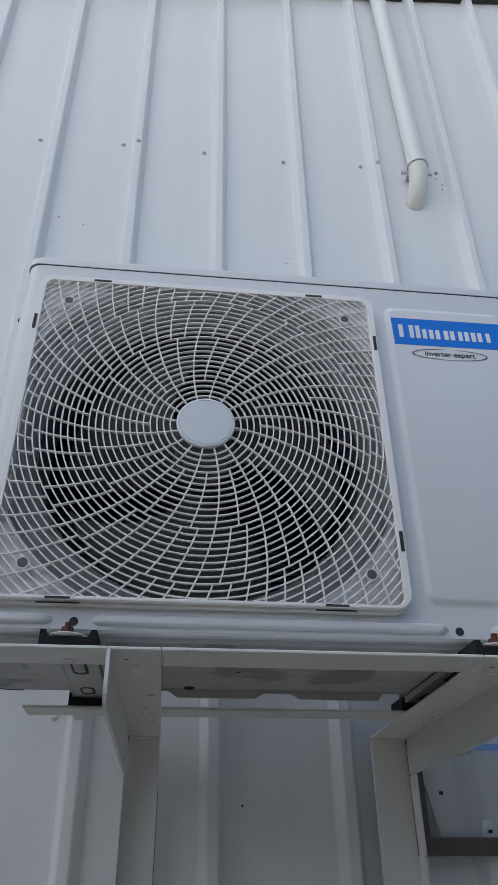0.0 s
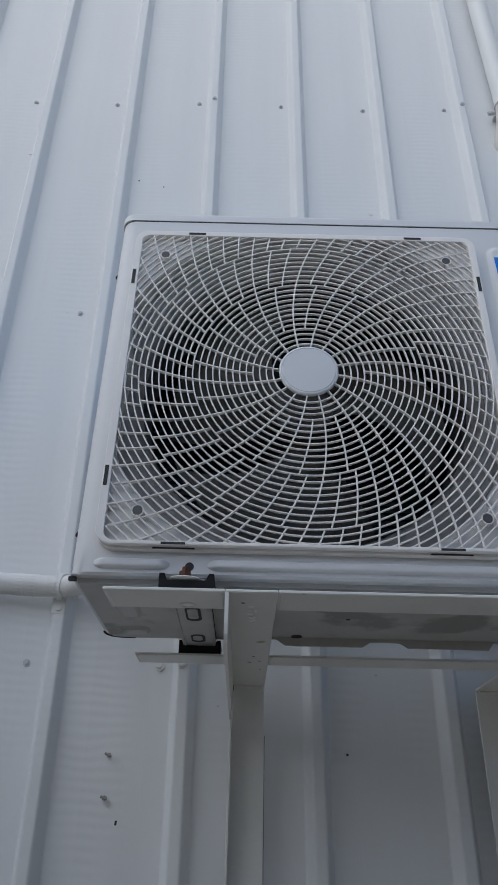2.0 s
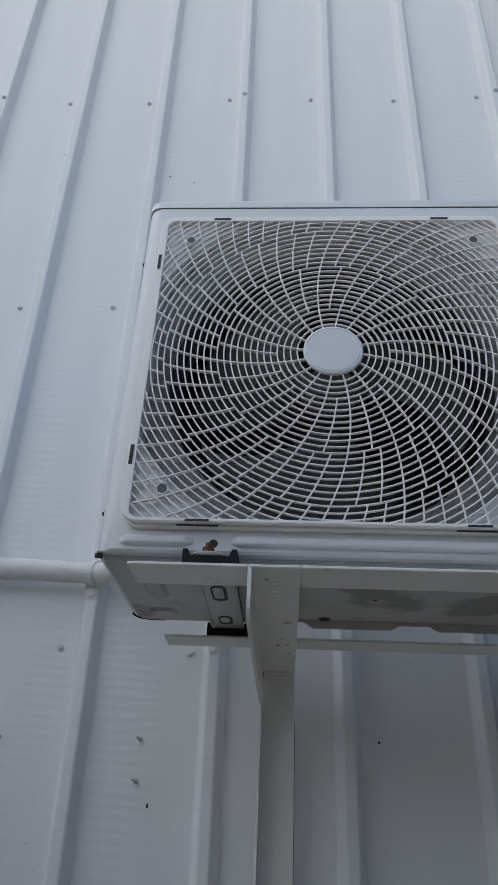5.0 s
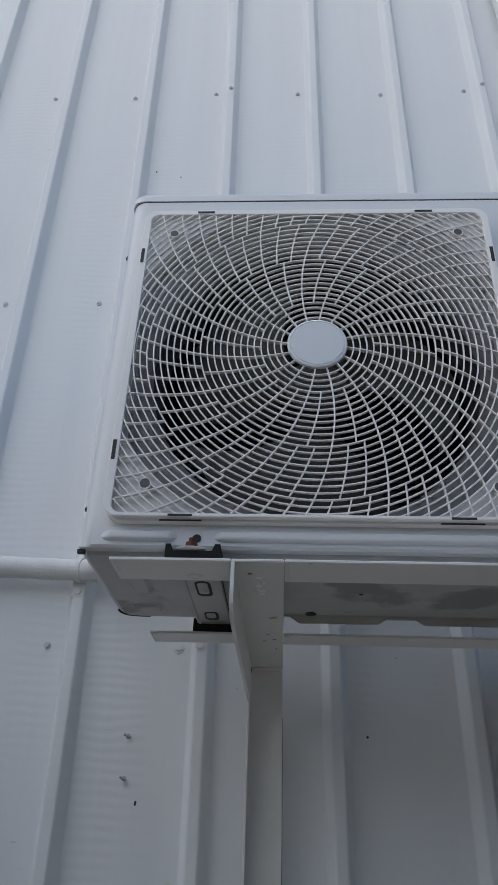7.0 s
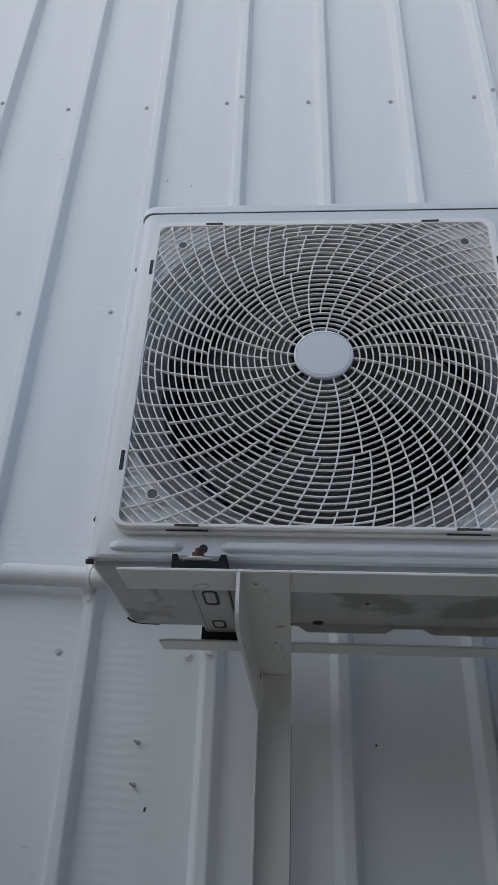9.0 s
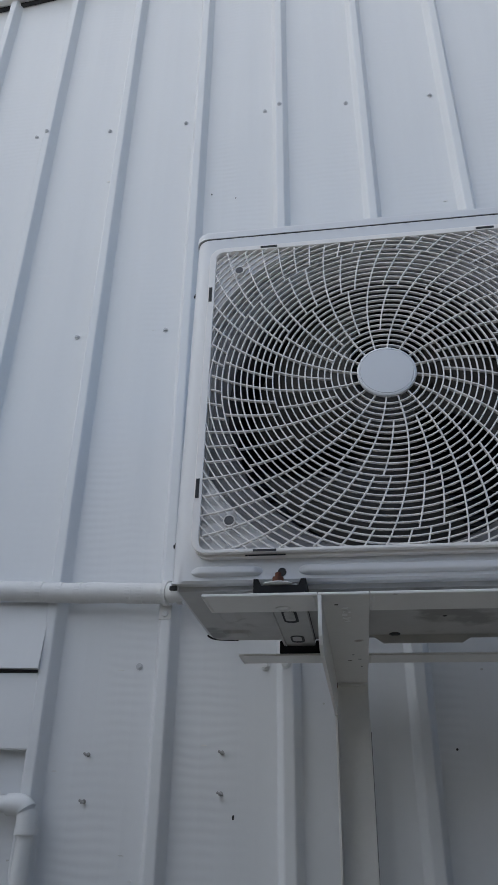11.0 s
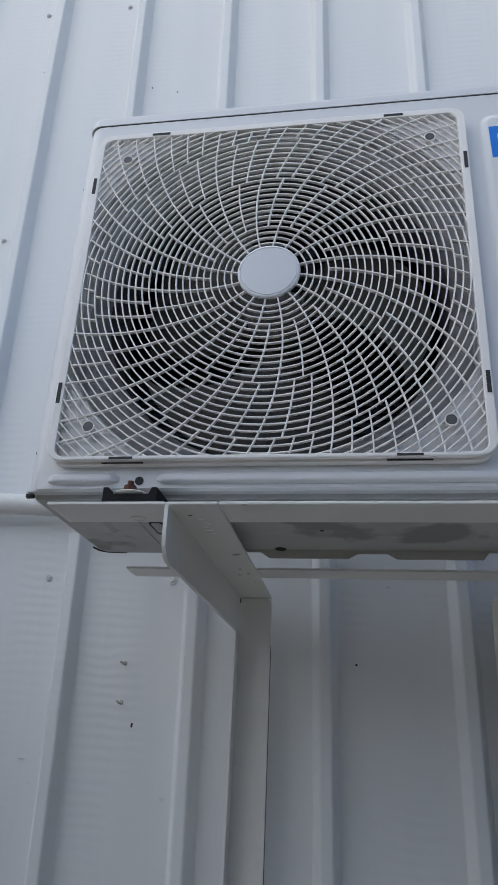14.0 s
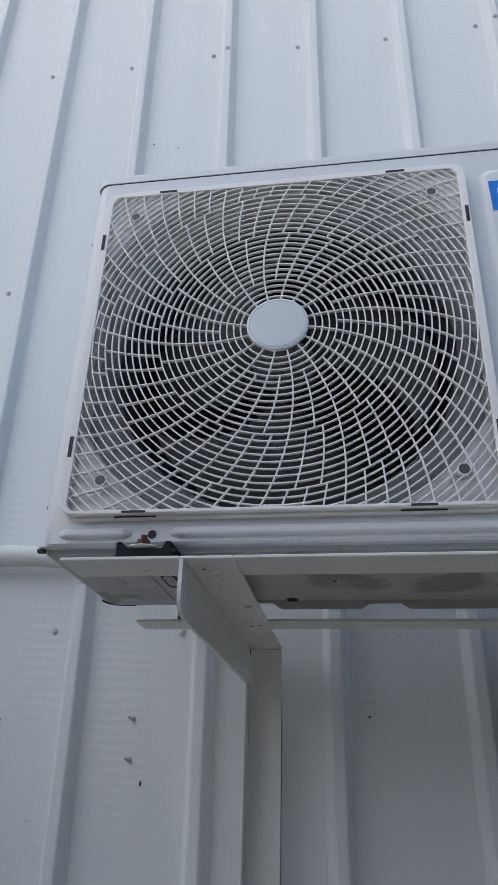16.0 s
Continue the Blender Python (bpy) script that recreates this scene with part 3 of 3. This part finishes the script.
def ribbon(bm, pts, width=0.0024, y0=0.0012, y1=0.0034, taper=0.0001, closed=False):
    """A rib of upright section along (x, z) points, narrower in front."""
    n = len(pts)
    rows = []
    for k in range(n):
        a, b = (pts[(k - 1) % n], pts[(k + 1) % n]) if closed else (pts[max(k - 1, 0)], pts[min(k + 1, n - 1)])
        tx, tz = b[0] - a[0], b[1] - a[1]
        length = math.hypot(tx, tz) or 1
        nx, nz = -tz / length, tx / length
        x, z = pts[k]
        w0, w1 = width / 2, width / 2 + taper
        rows.append([bm.verts.new((x + s * w * nx, y, z + s * w * nz)) for s, w, y in ((1, w1, y1), (1, w0, y0 + 0.0007), (0.55, w0, y0), (-0.55, w0, y0), (-1, w0, y0 + 0.0007), (-1, w1, y1))])
    last = n if closed else n - 1
    for k in range(last):
        a, b = rows[k], rows[(k + 1) % n]
        for j in range(6):
            m = (j + 1) % 6
            bm.faces.new((a[j], a[m], b[m], b[j]))
    if not closed:
        bm.faces.new(rows[0])
        bm.faces.new(rows[-1][::-1])


R0, DR = 0.0578, 0.01078
ring_radii = [R0 + DR * k for k in range(34)]
def runs(points):
    out, run = [], []
    for x, z in points:
        if inside(x, z):
            run.append((x, z))
        else:
            if len(run) > 1:
                out.append(run)
            run = []
    if len(run) > 1:
        out.append(run)
    return out


for r in ring_radii:
    steps = max(64, int(r * 700))
    pts = [(CX + r * math.sin(2 * math.pi * k / steps), CZ + r * math.cos(2 * math.pi * k / steps)) for k in range(steps)]
    if all(inside(*p) for p in pts):
        bm = bmesh.new()
        ribbon(bm, pts, y1=0.0068, taper=-0.0006, closed=True)
        part("ring", bm, M_GRILLE, grille)
    else:
        fine = [(CX + r * math.sin(radians(45) + 2 * math.pi * k / 720), CZ + r * math.cos(radians(45) + 2 * math.pi * k / 720)) for k in range(721)]
        start = next((k for k, p in enumerate(fine) if not inside(*p)), 0)
        fine = fine[start:-1] + fine[:start]
        for run in runs(fine):
            bm = bmesh.new()
            ribbon(bm, run[::3] + ([run[-1]] if (len(run) - 1) % 3 else []), y1=0.0068, taper=-0.0006)
            part("ring_arc", bm, M_GRILLE, grille)

SWEEP, FIRST = 87.5, 5.3
ZONES = [(R0 + 3 * DR, R0 + 12 * DR, 1), (R0 + 12 * DR, R0 + 20 * DR, 2), (R0 + 20 * DR, 0.46, 3)]
def spiral(angle, r0, r1):
    n = max(3, int((r1 - r0) / 0.006))
    out = []
    for k in range(n + 1):
        r = r0 + (r1 - r0) * k / n
        a = radians(angle + SWEEP * (r - 0.0545))
        out.append((CX + r * math.sin(a), CZ + r * math.cos(a)))
    return out


def spiral_rib(angle, r0, r1):
    bm = bmesh.new()
    for run in runs(spiral(angle, r0, r1))[:1]:
        ribbon(bm, run, 0.0025, 0.0006, 0.0074, -0.0006)
    if len(bm.faces):
        part("spiral_rib", bm, M_GRILLE, grille)
    else:
        bm.free()


for k in range(16):
    base = FIRST + 22.5 * k
    spiral_rib(base, 0.046, 0.46)
    for r0, r1, count in ZONES:
        for j in range(count):
            spiral_rib(base + 22.5 * (j + 1) / (count + 1), r0, r1)

# hub cap: a shallow dish with a rim groove
bm = bmesh.new()
prof = [(0.0, -0.0036), (0.030, -0.0035), (0.0424, -0.0032), (0.0430, -0.0022), (0.0435, -0.0022), (0.0442, -0.0030), (0.0466, -0.0027), (0.0476, -0.0017), (0.0480, 0.0002), (0.0480, 0.0030), (0.044, 0.0036)]
rows = [[bm.verts.new((CX + r * math.cos(a), y, CZ + 0.0015 + r * math.sin(a))) for a in (2 * math.pi * k / 64 for k in range(64))] for r, y in prof[1:]]
bm.faces.new(rows[0])
for ra, rb in zip(rows, rows[1:]):
    for k in range(64):
        bm.faces.new((ra[k], ra[(k + 1) % 64], rb[(k + 1) % 64], rb[k]))
bm.faces.new(rows[-1])
part("hub_cap", bm, M_CAP, grille, "smooth round pale hub cap", smooth=True)

# screw wells in the corners
for sx in (-1, 1):
    for sz in (-1, 1):
        x, z = CX + sx * 0.251, CZ + sz * 0.2505
        bm = bmesh.new()
        n = 22
        loops = [[bm.verts.new((x + r * math.cos(2 * math.pi * k / n), y, z + r * math.sin(2 * math.pi * k / n))) for k in range(n)]
                 for r, y in ((0.0092, 0.012), (0.0092, 0.0000), (0.0078, 0.0000), (0.0076, 0.012))]
        for ra, rb in zip(loops, loops[1:]):
            for k in range(n):
                bm.faces.new((ra[k], ra[(k + 1) % n], rb[(k + 1) % n], rb[k]))
        bm.faces.new(loops[-1])
        well = part("screw_well", bm, M_GRILLE, grille, smooth=True)
        part("screw_head", cylinder(bmesh.new(), (x, 0.0118, z), (x, 0.0003, z), 0.0072, 0.0070, 18), M_PLUG, well)

# clip slots around the frame
def clip(x0, x1, z0, z1):
    part("clip_slot", boxes((x0, x1, -0.0009, 0.004, z0, z1)), M_SLOT, grille)


for x in (-0.1935, 0.1985):
    clip(x - 0.0155, x + 0.0155, 2.6232, 2.6275)
    part("clip_slot", boxes((x - 0.0170, x + 0.0170, -0.0009, 0.0035, 2.0206, 2.0238)), M_SLOT, grille)
    part("lower_notch", boxes((x - 0.030, x + 0.030, 0.0086, 0.0125, 2.0174, 2.0190)), M_SLOT, grille)
for z in (2.5185, 2.1265):
    clip(-0.3025, -0.2970, z - 0.0165, z + 0.0165)
    clip(0.3030, 0.3085, z - 0.0165, z + 0.0165)

# ---------------------------------------------------------------- wall brackets
RAIL_Z = 1.951
def l_arm(x_in, x_leg):
    """An arm of angle iron from its post, with a hanging leg rounded at the front."""
    a = thing("wall_bracket", ((x_in + x_leg) / 2, 0.55, 0.9), "white painted steel angle bracket with brush marks and rust spots", "bracket", "pair of brackets under the unit")
    lo, hi = min(x_in, x_leg), max(x_in, x_leg)
    part("arm_plate", boxes((lo, hi, -0.024, 0.594, RAIL_Z - 0.005, RAIL_Z - 0.0005, 0.0012, 1)), M_BRACKET, a)
    t0, t1 = (x_leg, x_leg + 0.005) if x_leg < x_in else (x_leg - 0.005, x_leg)
    side = [(-0.0235, RAIL_Z - 0.0045), (-0.0240, 1.905), (-0.021, 1.892), (-0.013, 1.882), (0.000, 1.877), (0.02, 1.8755), (0.59, 1.8755), (0.59, RAIL_Z - 0.0045)]
    bm = bmesh.new()
    la, lb = [bm.verts.new((t0, y, z)) for y, z in side], [bm.verts.new((t1, y, z)) for y, z in side]
    bm.faces.new(la)
    bm.faces.new(lb)
    for k in range(len(side)):
        j = (k + 1) % len(side)
        bm.faces.new((la[k], la[j], lb[j], lb[k]))
    part("arm_leg", bm, M_BRACKET, a)
    part("post_plate", boxes((lo, hi, 0.5945, 0.599, 0.9, RAIL_Z - 0.006, 0.001, 1)), M_BRACKET, a)
    part("post_leg", boxes((t0, t1, 0.556, 0.594, 0.9, 1.8745, 0.001, 1)), M_BRACKET, a)
    bm = bmesh.new()
    n = 14
    tube(bm, [(lo + 0.008 + (hi - lo - 0.014) * k / n, 0.5915, RAIL_Z - 0.0075 + 0.0015 * noise.noise(Vector((k * 0.7, x_leg * 9, 0)))) for k in range(n + 1)], 0.0035, 8)
    part("weld_seam", bm, M_BRACKET, a)
    # dark sliver drawn in for the shadow between post and wall
    part("edge_shadow_line", boxes((hi + 0.0002, hi + 0.0011, 0.5955, 0.5985, 0.9, 1.850)), M_PLUG, a)
    part("rust_spot", boxes((t1 + 0.0002 if x_leg < x_in else t0 - 0.0012, t1 + 0.0012 if x_leg < x_in else t0 - 0.0002, 0.585, 0.592, 1.935, 1.945)), M_RUST, a)
    mid = (lo + hi) / 2
    for dx, y, w, d in ((-0.014, 0.02, 0.005, 0.0025), (0.006, 0.33, 0.004, 0.002), (0.016, 0.365, 0.006, 0.002), (-0.002, 0.375, 0.007, 0.0018), (0.021, 0.43, 0.003, 0.003)):
        part("paint_chip", boxes((mid + dx, mid + dx + w, y, y + d, RAIL_Z - 0.0056, RAIL_Z - 0.0048)), M_SLOT, a)
    for row, (dx, w) in enumerate(((-0.005, 0.010), (-0.003, 0.011), (-0.005, 0.008), (-0.004, 0.012), (-0.002, 0.009))):
        y = 0.034 + 0.017 * row
        part("label_bar", boxes((mid + dx, mid + dx + w, y, y + 0.0115, RAIL_Z - 0.0058, RAIL_Z - 0.0048)), M_LABEL, a, "pale worn stencil mark")
    return a


l_arm(-0.047, -0.117)
l_arm(0.392, 0.472)


def rail(x0, x1, y0, y1):
    r = thing("support_rail", ((x0 + x1) / 2, (y0 + y1) / 2, RAIL_Z - 0.005), "white painted flat steel rail welded across the brackets", "rail", "rails under the unit")
    part("flat_bar", boxes((x0, x1, y0, y1, RAIL_Z - 0.0045, RAIL_Z, 0.001, 1)), M_BRACKET, r)
    for x in (x0 + 0.004, x1 - 0.004):
        bm = tube(bmesh.new(), [(x, y0 + 0.004 + (y1 - y0 - 0.008) * k / 6, RAIL_Z - 0.003) for k in range(7)], 0.0028, 8)
        part("weld_bead", bm, M_BRACKET, r)
    return r


rail(-0.279, -0.1175, -0.023, 0.055)
rail(-0.0465, 0.3915, -0.023, 0.055)
rail(0.4725, 0.66, -0.023, 0.055)
rail(-0.283, -0.1175, 0.340, 0.402)
rail(-0.0465, 0.3915, 0.340, 0.402)
rail(0.4725, 0.66, 0.340, 0.402)


for x in (-0.170, 0.424):
    pr = [(0.0115, 0.0), (0.0105, 0.0014), (0.0085, 0.0014), (0.0075, 0.0004)]
    bm = bmesh.new()
    loops = [[bm.verts.new((x + r * math.cos(a), 0.037 + r * math.sin(a), RAIL_Z - 0.0045 - h)) for a in (2 * math.pi * k / 20 for k in range(20))] for r, h in pr]
    for ra, rb in zip(loops, loops[1:]):
        for k in range(20):
            bm.faces.new((ra[k], ra[(k + 1) % 20], rb[(k + 1) % 20], rb[k]))
    bm.faces.new(loops[-1])
    part("bolt_end", bm, M_BRACKET, unit, "painted-over bolt end below the rail")


def pad(x, y, tall=0.011):
    p = thing("rubber_pad", (x, y, RAIL_Z), "black rubber pad with raised ends on the rail", "pad", "pads under the feet")
    wide = 0.037
    prof = [(-wide, 0), (wide, 0), (wide, 0.023), (wide - 0.007, 0.023), (wide - 0.011, tall), (-wide + 0.011, tall), (-wide + 0.007, 0.023), (-wide, 0.023)]
    part("pad_body", slab(bmesh.new(), [(x + a, RAIL_Z + 0.0004 + b) for a, b in prof], y - 0.016, y + 0.05), M_RUBBER, p)
    return p


for x in (-0.170, 0.424):
    pad(x, 0.003, 0.0135)
    pad(x, 0.358, 0.0135)
    part("foot_bolt", cylinder(bmesh.new(), (x - 0.003, -0.003, 1.9715), (x - 0.003, -0.003, 1.9795), 0.0095, 0.0085, 6), M_RUST, unit, "rusty hexagon nut on the foot")
    part("stud", cylinder(bmesh.new(), (x - 0.003, -0.003, 1.958), (x - 0.003, -0.003, 1.986), 0.0045, None, 10), M_RUST, unit)
    bm = bmesh.new()
    bmesh.ops.create_uvsphere(bm, u_segments=24, v_segments=10, radius=1.0, matrix=Matrix.Translation((x - 0.003, -0.003, 1.9687)) @ Matrix.Diagonal((0.0225, 0.016, 0.0032, 1)))
    part("washer", bm, M_WASHER, unit, "white painted washer", smooth=True)

# ---------------------------------------------------------------- fixings on the wall
screw_wall = screw_mesh(0.0080, 0.0065, M_STEEL)
def wall_screw(x, z, out=0.0, mesh=None, yaw=0.0):
    ob = part("screw", mesh or screw_wall, M_STEEL, wall)
    ob.matrix_basis = pose(x, pan_y(z) - out, z, 0, 0, yaw)


for k in range(-13, 14):
    wall_screw(-0.290 + 0.2800 * k, 3.855 + 0.009 * math.sin(1.9 * k + 1.0))
    if k % 3 == 0:
        wall_screw(-0.236 + 0.2795 * k, 3.846, RIB_H)
    wall_screw(-0.574 + 0.2705 * k, 2.943 + 0.003 * math.sin(2.3 * k))
wall_screw(-0.560, 1.990)
hex_head = screw_mesh(0.0105, 0.009, M_PVC)
wall_screw(-0.272, 1.990, 0.0, hex_head)
wall_screw(-0.221, 1.988, RIB_H, hex_head)
nail_bm = cylinder(bmesh.new(), (0, 0.002, 0), (0, -0.017, -0.002), 0.0032, 0.0026, 9)
cylinder(nail_bm, (0, -0.001, 0), (0, -0.0025, 0), 0.005, 0.004, 12)
cylinder(nail_bm, (-0.006, -0.013, 0.002), (0.007, -0.016, -0.003), 0.0026, 0.002, 8)
nail = mesh_of("bent_screw", nail_bm, M_NAIL)
for x, z in ((-0.361, 1.812), (-0.361, 1.734), (-0.657, 1.805), (-0.655, 1.714)):
    wall_screw(x, z, 0.0, nail)
hole = mesh_of("drill_hole", cylinder(bmesh.new(), (0, 0.001, 0), (0, -0.0021, 0), 0.0023, None, 12), M_SLOT)
for x, z in ((-0.334, 1.691), (-0.3338, 1.6932), (-0.3342, 1.6888), (0.125, 1.823), (-0.381, 3.454), (-0.461, 3.481), (0.48, 1.715), (0.845, 3.80), (0.84, 3.775), (0.826, 3.83)):
    ob = part("drill_hole", hole, M_SLOT, wall)
    ob.matrix_basis = pose(x, pan_y(z), z)

# ---------------------------------------------------------------- insulated pipe run to the unit
conduit = thing("insulated_pipe", (-0.75, 0.575, 2.15), "white taped insulated refrigerant pipe along the wall", "pipe")
def run_z(x):
    return 2.148 - 0.035 * (x + 0.65)


path = [(-4.0 + 0.1 * k, 0.578, run_z(-4.0 + 0.1 * k) + 0.002 * math.sin(k * 0.9)) for k in range(34)]
path += [(-0.66 + 0.012 * k, 0.578, run_z(-0.66 + 0.012 * k)) for k in range(11)]
path += bezier((-0.52, 0.578, 2.144), (-0.44, 0.578, 2.142), (-0.42, 0.47, 2.13), (-0.36, 0.40, 2.115), 16)
path += [(-0.30, 0.37, 2.11), (0.1, 0.36, 2.11)]
part("wrapped_tube", tube(bmesh.new(), path, 0.0235, 20, 0.11), M_WRAP, conduit, smooth=True)
for k in range(26):
    x = -1.5 + 0.041 * k + 0.008 * math.sin(k * 2.1)
    bm = tube(bmesh.new(), [(x, 0.578, run_z(x)), (x + 0.014, 0.578, run_z(x + 0.014))], 0.0237 + 0.0003 * (k % 3), 20)
    part("tape_turn", bm, M_WRAP, conduit)
bm = bmesh.new()
tube(bm, [(-0.503, 0.575, 2.143), (-0.496, 0.575, 2.143), (-0.487, 0.573, 2.142)], 0.0285, 20)
box(bm, -0.514, -0.486, 0.594, 0.598, 2.088, 2.135)
part("pipe_strap", bm, M_WRAP, conduit)
cyl = cylinder(bmesh.new(), (-0.500, 0.595, 2.100), (-0.500, 0.590, 2.100), 0.007, 0.006, 12)
part("strap_screw", cyl, M_PVC, conduit)

# ---------------------------------------------------------------- steel vent pipe with elbow and clamp
vent = thing("vent_pipe", (0.735, 0.56, 3.67), "white plastic pipe running up past the roof edge", "pipe")
def vent_at(z):
    return (0.741 - 0.029 * (z - 3.84), pan_y(z) - 0.046, z)


part("upright", tube(bmesh.new(), [vent_at(z) for z in (3.80, 4.3, 4.8, 5.25)], 0.0325, 28), M_PVC, vent, smooth=True)
part("coupling", tube(bmesh.new(), [vent_at(z) for z in (5.22, 5.30, 5.8)], 0.0365, 28), M_PVC, vent, smooth=True)
part("coupling_ring", tube(bmesh.new(), [vent_at(z) for z in (5.222, 5.230)], 0.0380, 28), M_PVC, vent, smooth=True)
top = vent_at(3.83)
elbow = bezier(top, (top[0], top[1], 3.76), (0.735, 0.560, 3.70), (0.722, 0.620, 3.672), 12)
part("elbow", tube(bmesh.new(), elbow, 0.0335, 24, 0.03), M_ELBOW, vent, smooth=True)
cx, cy, cz = vent_at(3.822)
bm = bmesh.new()
ringp = [(cx + 0.0358 * math.cos(a), cy + 0.0358 * math.sin(a), cz) for a in (2 * math.pi * k / 32 for k in range(32))]
for k in range(32):
    cylinder(bm, ringp[k], ringp[(k + 1) % 32], 0.0022, None, 8)
cl = part("pipe_clamp", bm, M_STEEL, vent, "galvanised wire clamp")
for s, r in ((-1, 0.0085), (1, 0.005)):
    part("clamp_bolt", cylinder(bmesh.new(), (cx + s * 0.034, cy + 0.014, cz - 0.012), (cx + s * 0.056, cy + 0.016, cz - 0.015), r, r * 0.8, 8), M_STEEL, cl)
part("clamp_foot", boxes((cx - 0.032, cx + 0.032, cy + 0.030, cy + 0.045, cz - 0.018, cz - 0.008)), M_STEEL, cl)

# ---------------------------------------------------------------- electrical box and drain pipe
ebox = thing("junction_box", (-0.93, 0.56, 1.81), "white painted metal junction box with loose cover", "box")
part("box_body", boxes((-1.10, -0.776, 0.603, 0.636, 1.812, 1.972, 0.002, 2)), M_WALL, ebox)
bm = bmesh.new()
la = [bm.verts.new(p) for p in ((-1.10, 0.592, 1.986), (-0.785, 0.588, 1.979), (-0.783, 0.600, 2.135), (-1.10, 0.600, 2.138))]
lb = [bm.verts.new((v.co.x, 0.634, v.co.z)) for v in la]
bm.faces.new(la)
bm.faces.new(lb)
for k in range(4):
    j = (k + 1) % 4
    bm.faces.new((la[k], la[j], lb[j], lb[k]))
part("loose_cover", bm, M_WALL, ebox)
part("dark_gap", boxes((-1.09, -0.79, 0.606, 0.630, 1.971, 1.986)), M_SLOT, ebox)

drain = thing("drain_pipe", (-0.757, 0.59, 0.0), "white plastic drain pipe with elbow down the wall", "pipe")
part("upright", tube(bmesh.new(), [(-0.757, 0.600, 0.0), (-0.757, 0.600, 1.66)], 0.0165, 20), M_PVC, drain, smooth=True)
bend = bezier((-0.757, 0.600, 1.655), (-0.757, 0.600, 1.705), (-0.768, 0.600, 1.706), (-0.805, 0.600, 1.705), 12)
part("elbow", tube(bmesh.new(), bend, 0.0212, 20), M_PVC, drain, smooth=True)
part("collar", tube(bmesh.new(), [(-0.757, 0.600, 1.650), (-0.757, 0.600, 1.664)], 0.0232, 20), M_PVC, drain, smooth=True)
part("branch", tube(bmesh.new(), [(-0.80, 0.600, 1.705), (-1.6, 0.600, 1.70)], 0.0165, 20), M_PVC, drain, smooth=True)

# ---------------------------------------------------------------- brown framed opening with a boarded cover
hatch = thing("framed_hatch", (0.72, 0.6, 1.73), "brown steel framed hatch with a pale weathered board", "hatch")
part("upright_frame", boxes((0.467, 0.495, 0.590, 0.602, 1.735, 2.10, 0.001, 1)), M_BROWN, hatch)
part("upright_flange", boxes((0.4705, 0.4745, 0.575, 0.590, 1.735, 2.10)), M_BROWN, hatch)
part("sill_frame", boxes((0.467, 1.10, 0.588, 0.602, 1.732, 1.764, 0.001, 1)), M_BROWN, hatch)
bm = bmesh.new()
la = [bm.verts.new(p) for p in ((0.522, 0.606, 1.766), (1.08, 0.606, 1.766), (1.08, 0.592, 1.922), (0.483, 0.592, 1.915))]
lb = [bm.verts.new((v.co.x, v.co.y + 0.006, v.co.z)) for v in la]
bm.faces.new(la)
bm.faces.new(lb)
for k in range(4):
    j = (k + 1) % 4
    bm.faces.new((la[k], la[j], lb[j], lb[k]))
part("board", bm, M_BOARD, hatch)
part("blue_strip", boxes((0.558, 1.08, 0.594, 0.600, 1.927, 1.938)), M_SKYBLUE, hatch, "pale blue film along the top edge")
for x, z in ((0.531, 1.844), (0.623, 1.775)):
    part("chip", boxes((x - 0.004, x + 0.004, 0.5965, 0.6000, z - 0.003, z + 0.003)), M_SLOT, hatch)
ob = part("cable_hole", cylinder(bmesh.new(), (0.582, pan_y(1.656) + 0.001, 1.656), (0.582, pan_y(1.656) - 0.001, 1.656), 0.018, None, 24), M_SLOT, wall)

# small screws along the roof trim, one over each rib
trim_screw = screw_mesh(0.007, 0.005, M_STEEL)
for k in range(-14, 15):
    x = RIB0 + PITCH * k + lean(4.9)
    ob = part("screw", trim_screw, M_STEEL, trim)
    ob.matrix_basis = pose(x, pan_y(rake(x)) - 0.046, rake(x) + 0.014)

# scuffs and drips of old paint on the wall
rng = random.Random(7)
for k in range(18):
    x, z = rng.uniform(-1.0, 0.35), rng.choice((rng.uniform(1.55, 2.0), rng.uniform(2.75, 4.4)))
    near = (x - lean(z) - RIB0) / PITCH
    out = RIB_H if abs(near - round(near)) * PITCH < 0.012 else (0.0 if abs(near - round(near)) * PITCH > 0.036 else None)
    if out is None:
        continue
    wide, tall = rng.uniform(0.003, 0.010), rng.uniform(0.0012, 0.0030)
    blob = [(x + wide * math.cos(a) * rng.uniform(0.6, 1.0), z + tall * math.sin(a) * rng.uniform(0.6, 1.0)) for a in (2 * math.pi * j / 9 for j in range(9))]
    bm = slab(bmesh.new(), blob, -0.0019, 0.0012)
    for v in bm.verts:
        v.co.y += pan_y(v.co.z) - out 
    part("paint_scuff", bm, rng.choice((M_BRACKET, M_BOARD, M_WRAP)), wall)
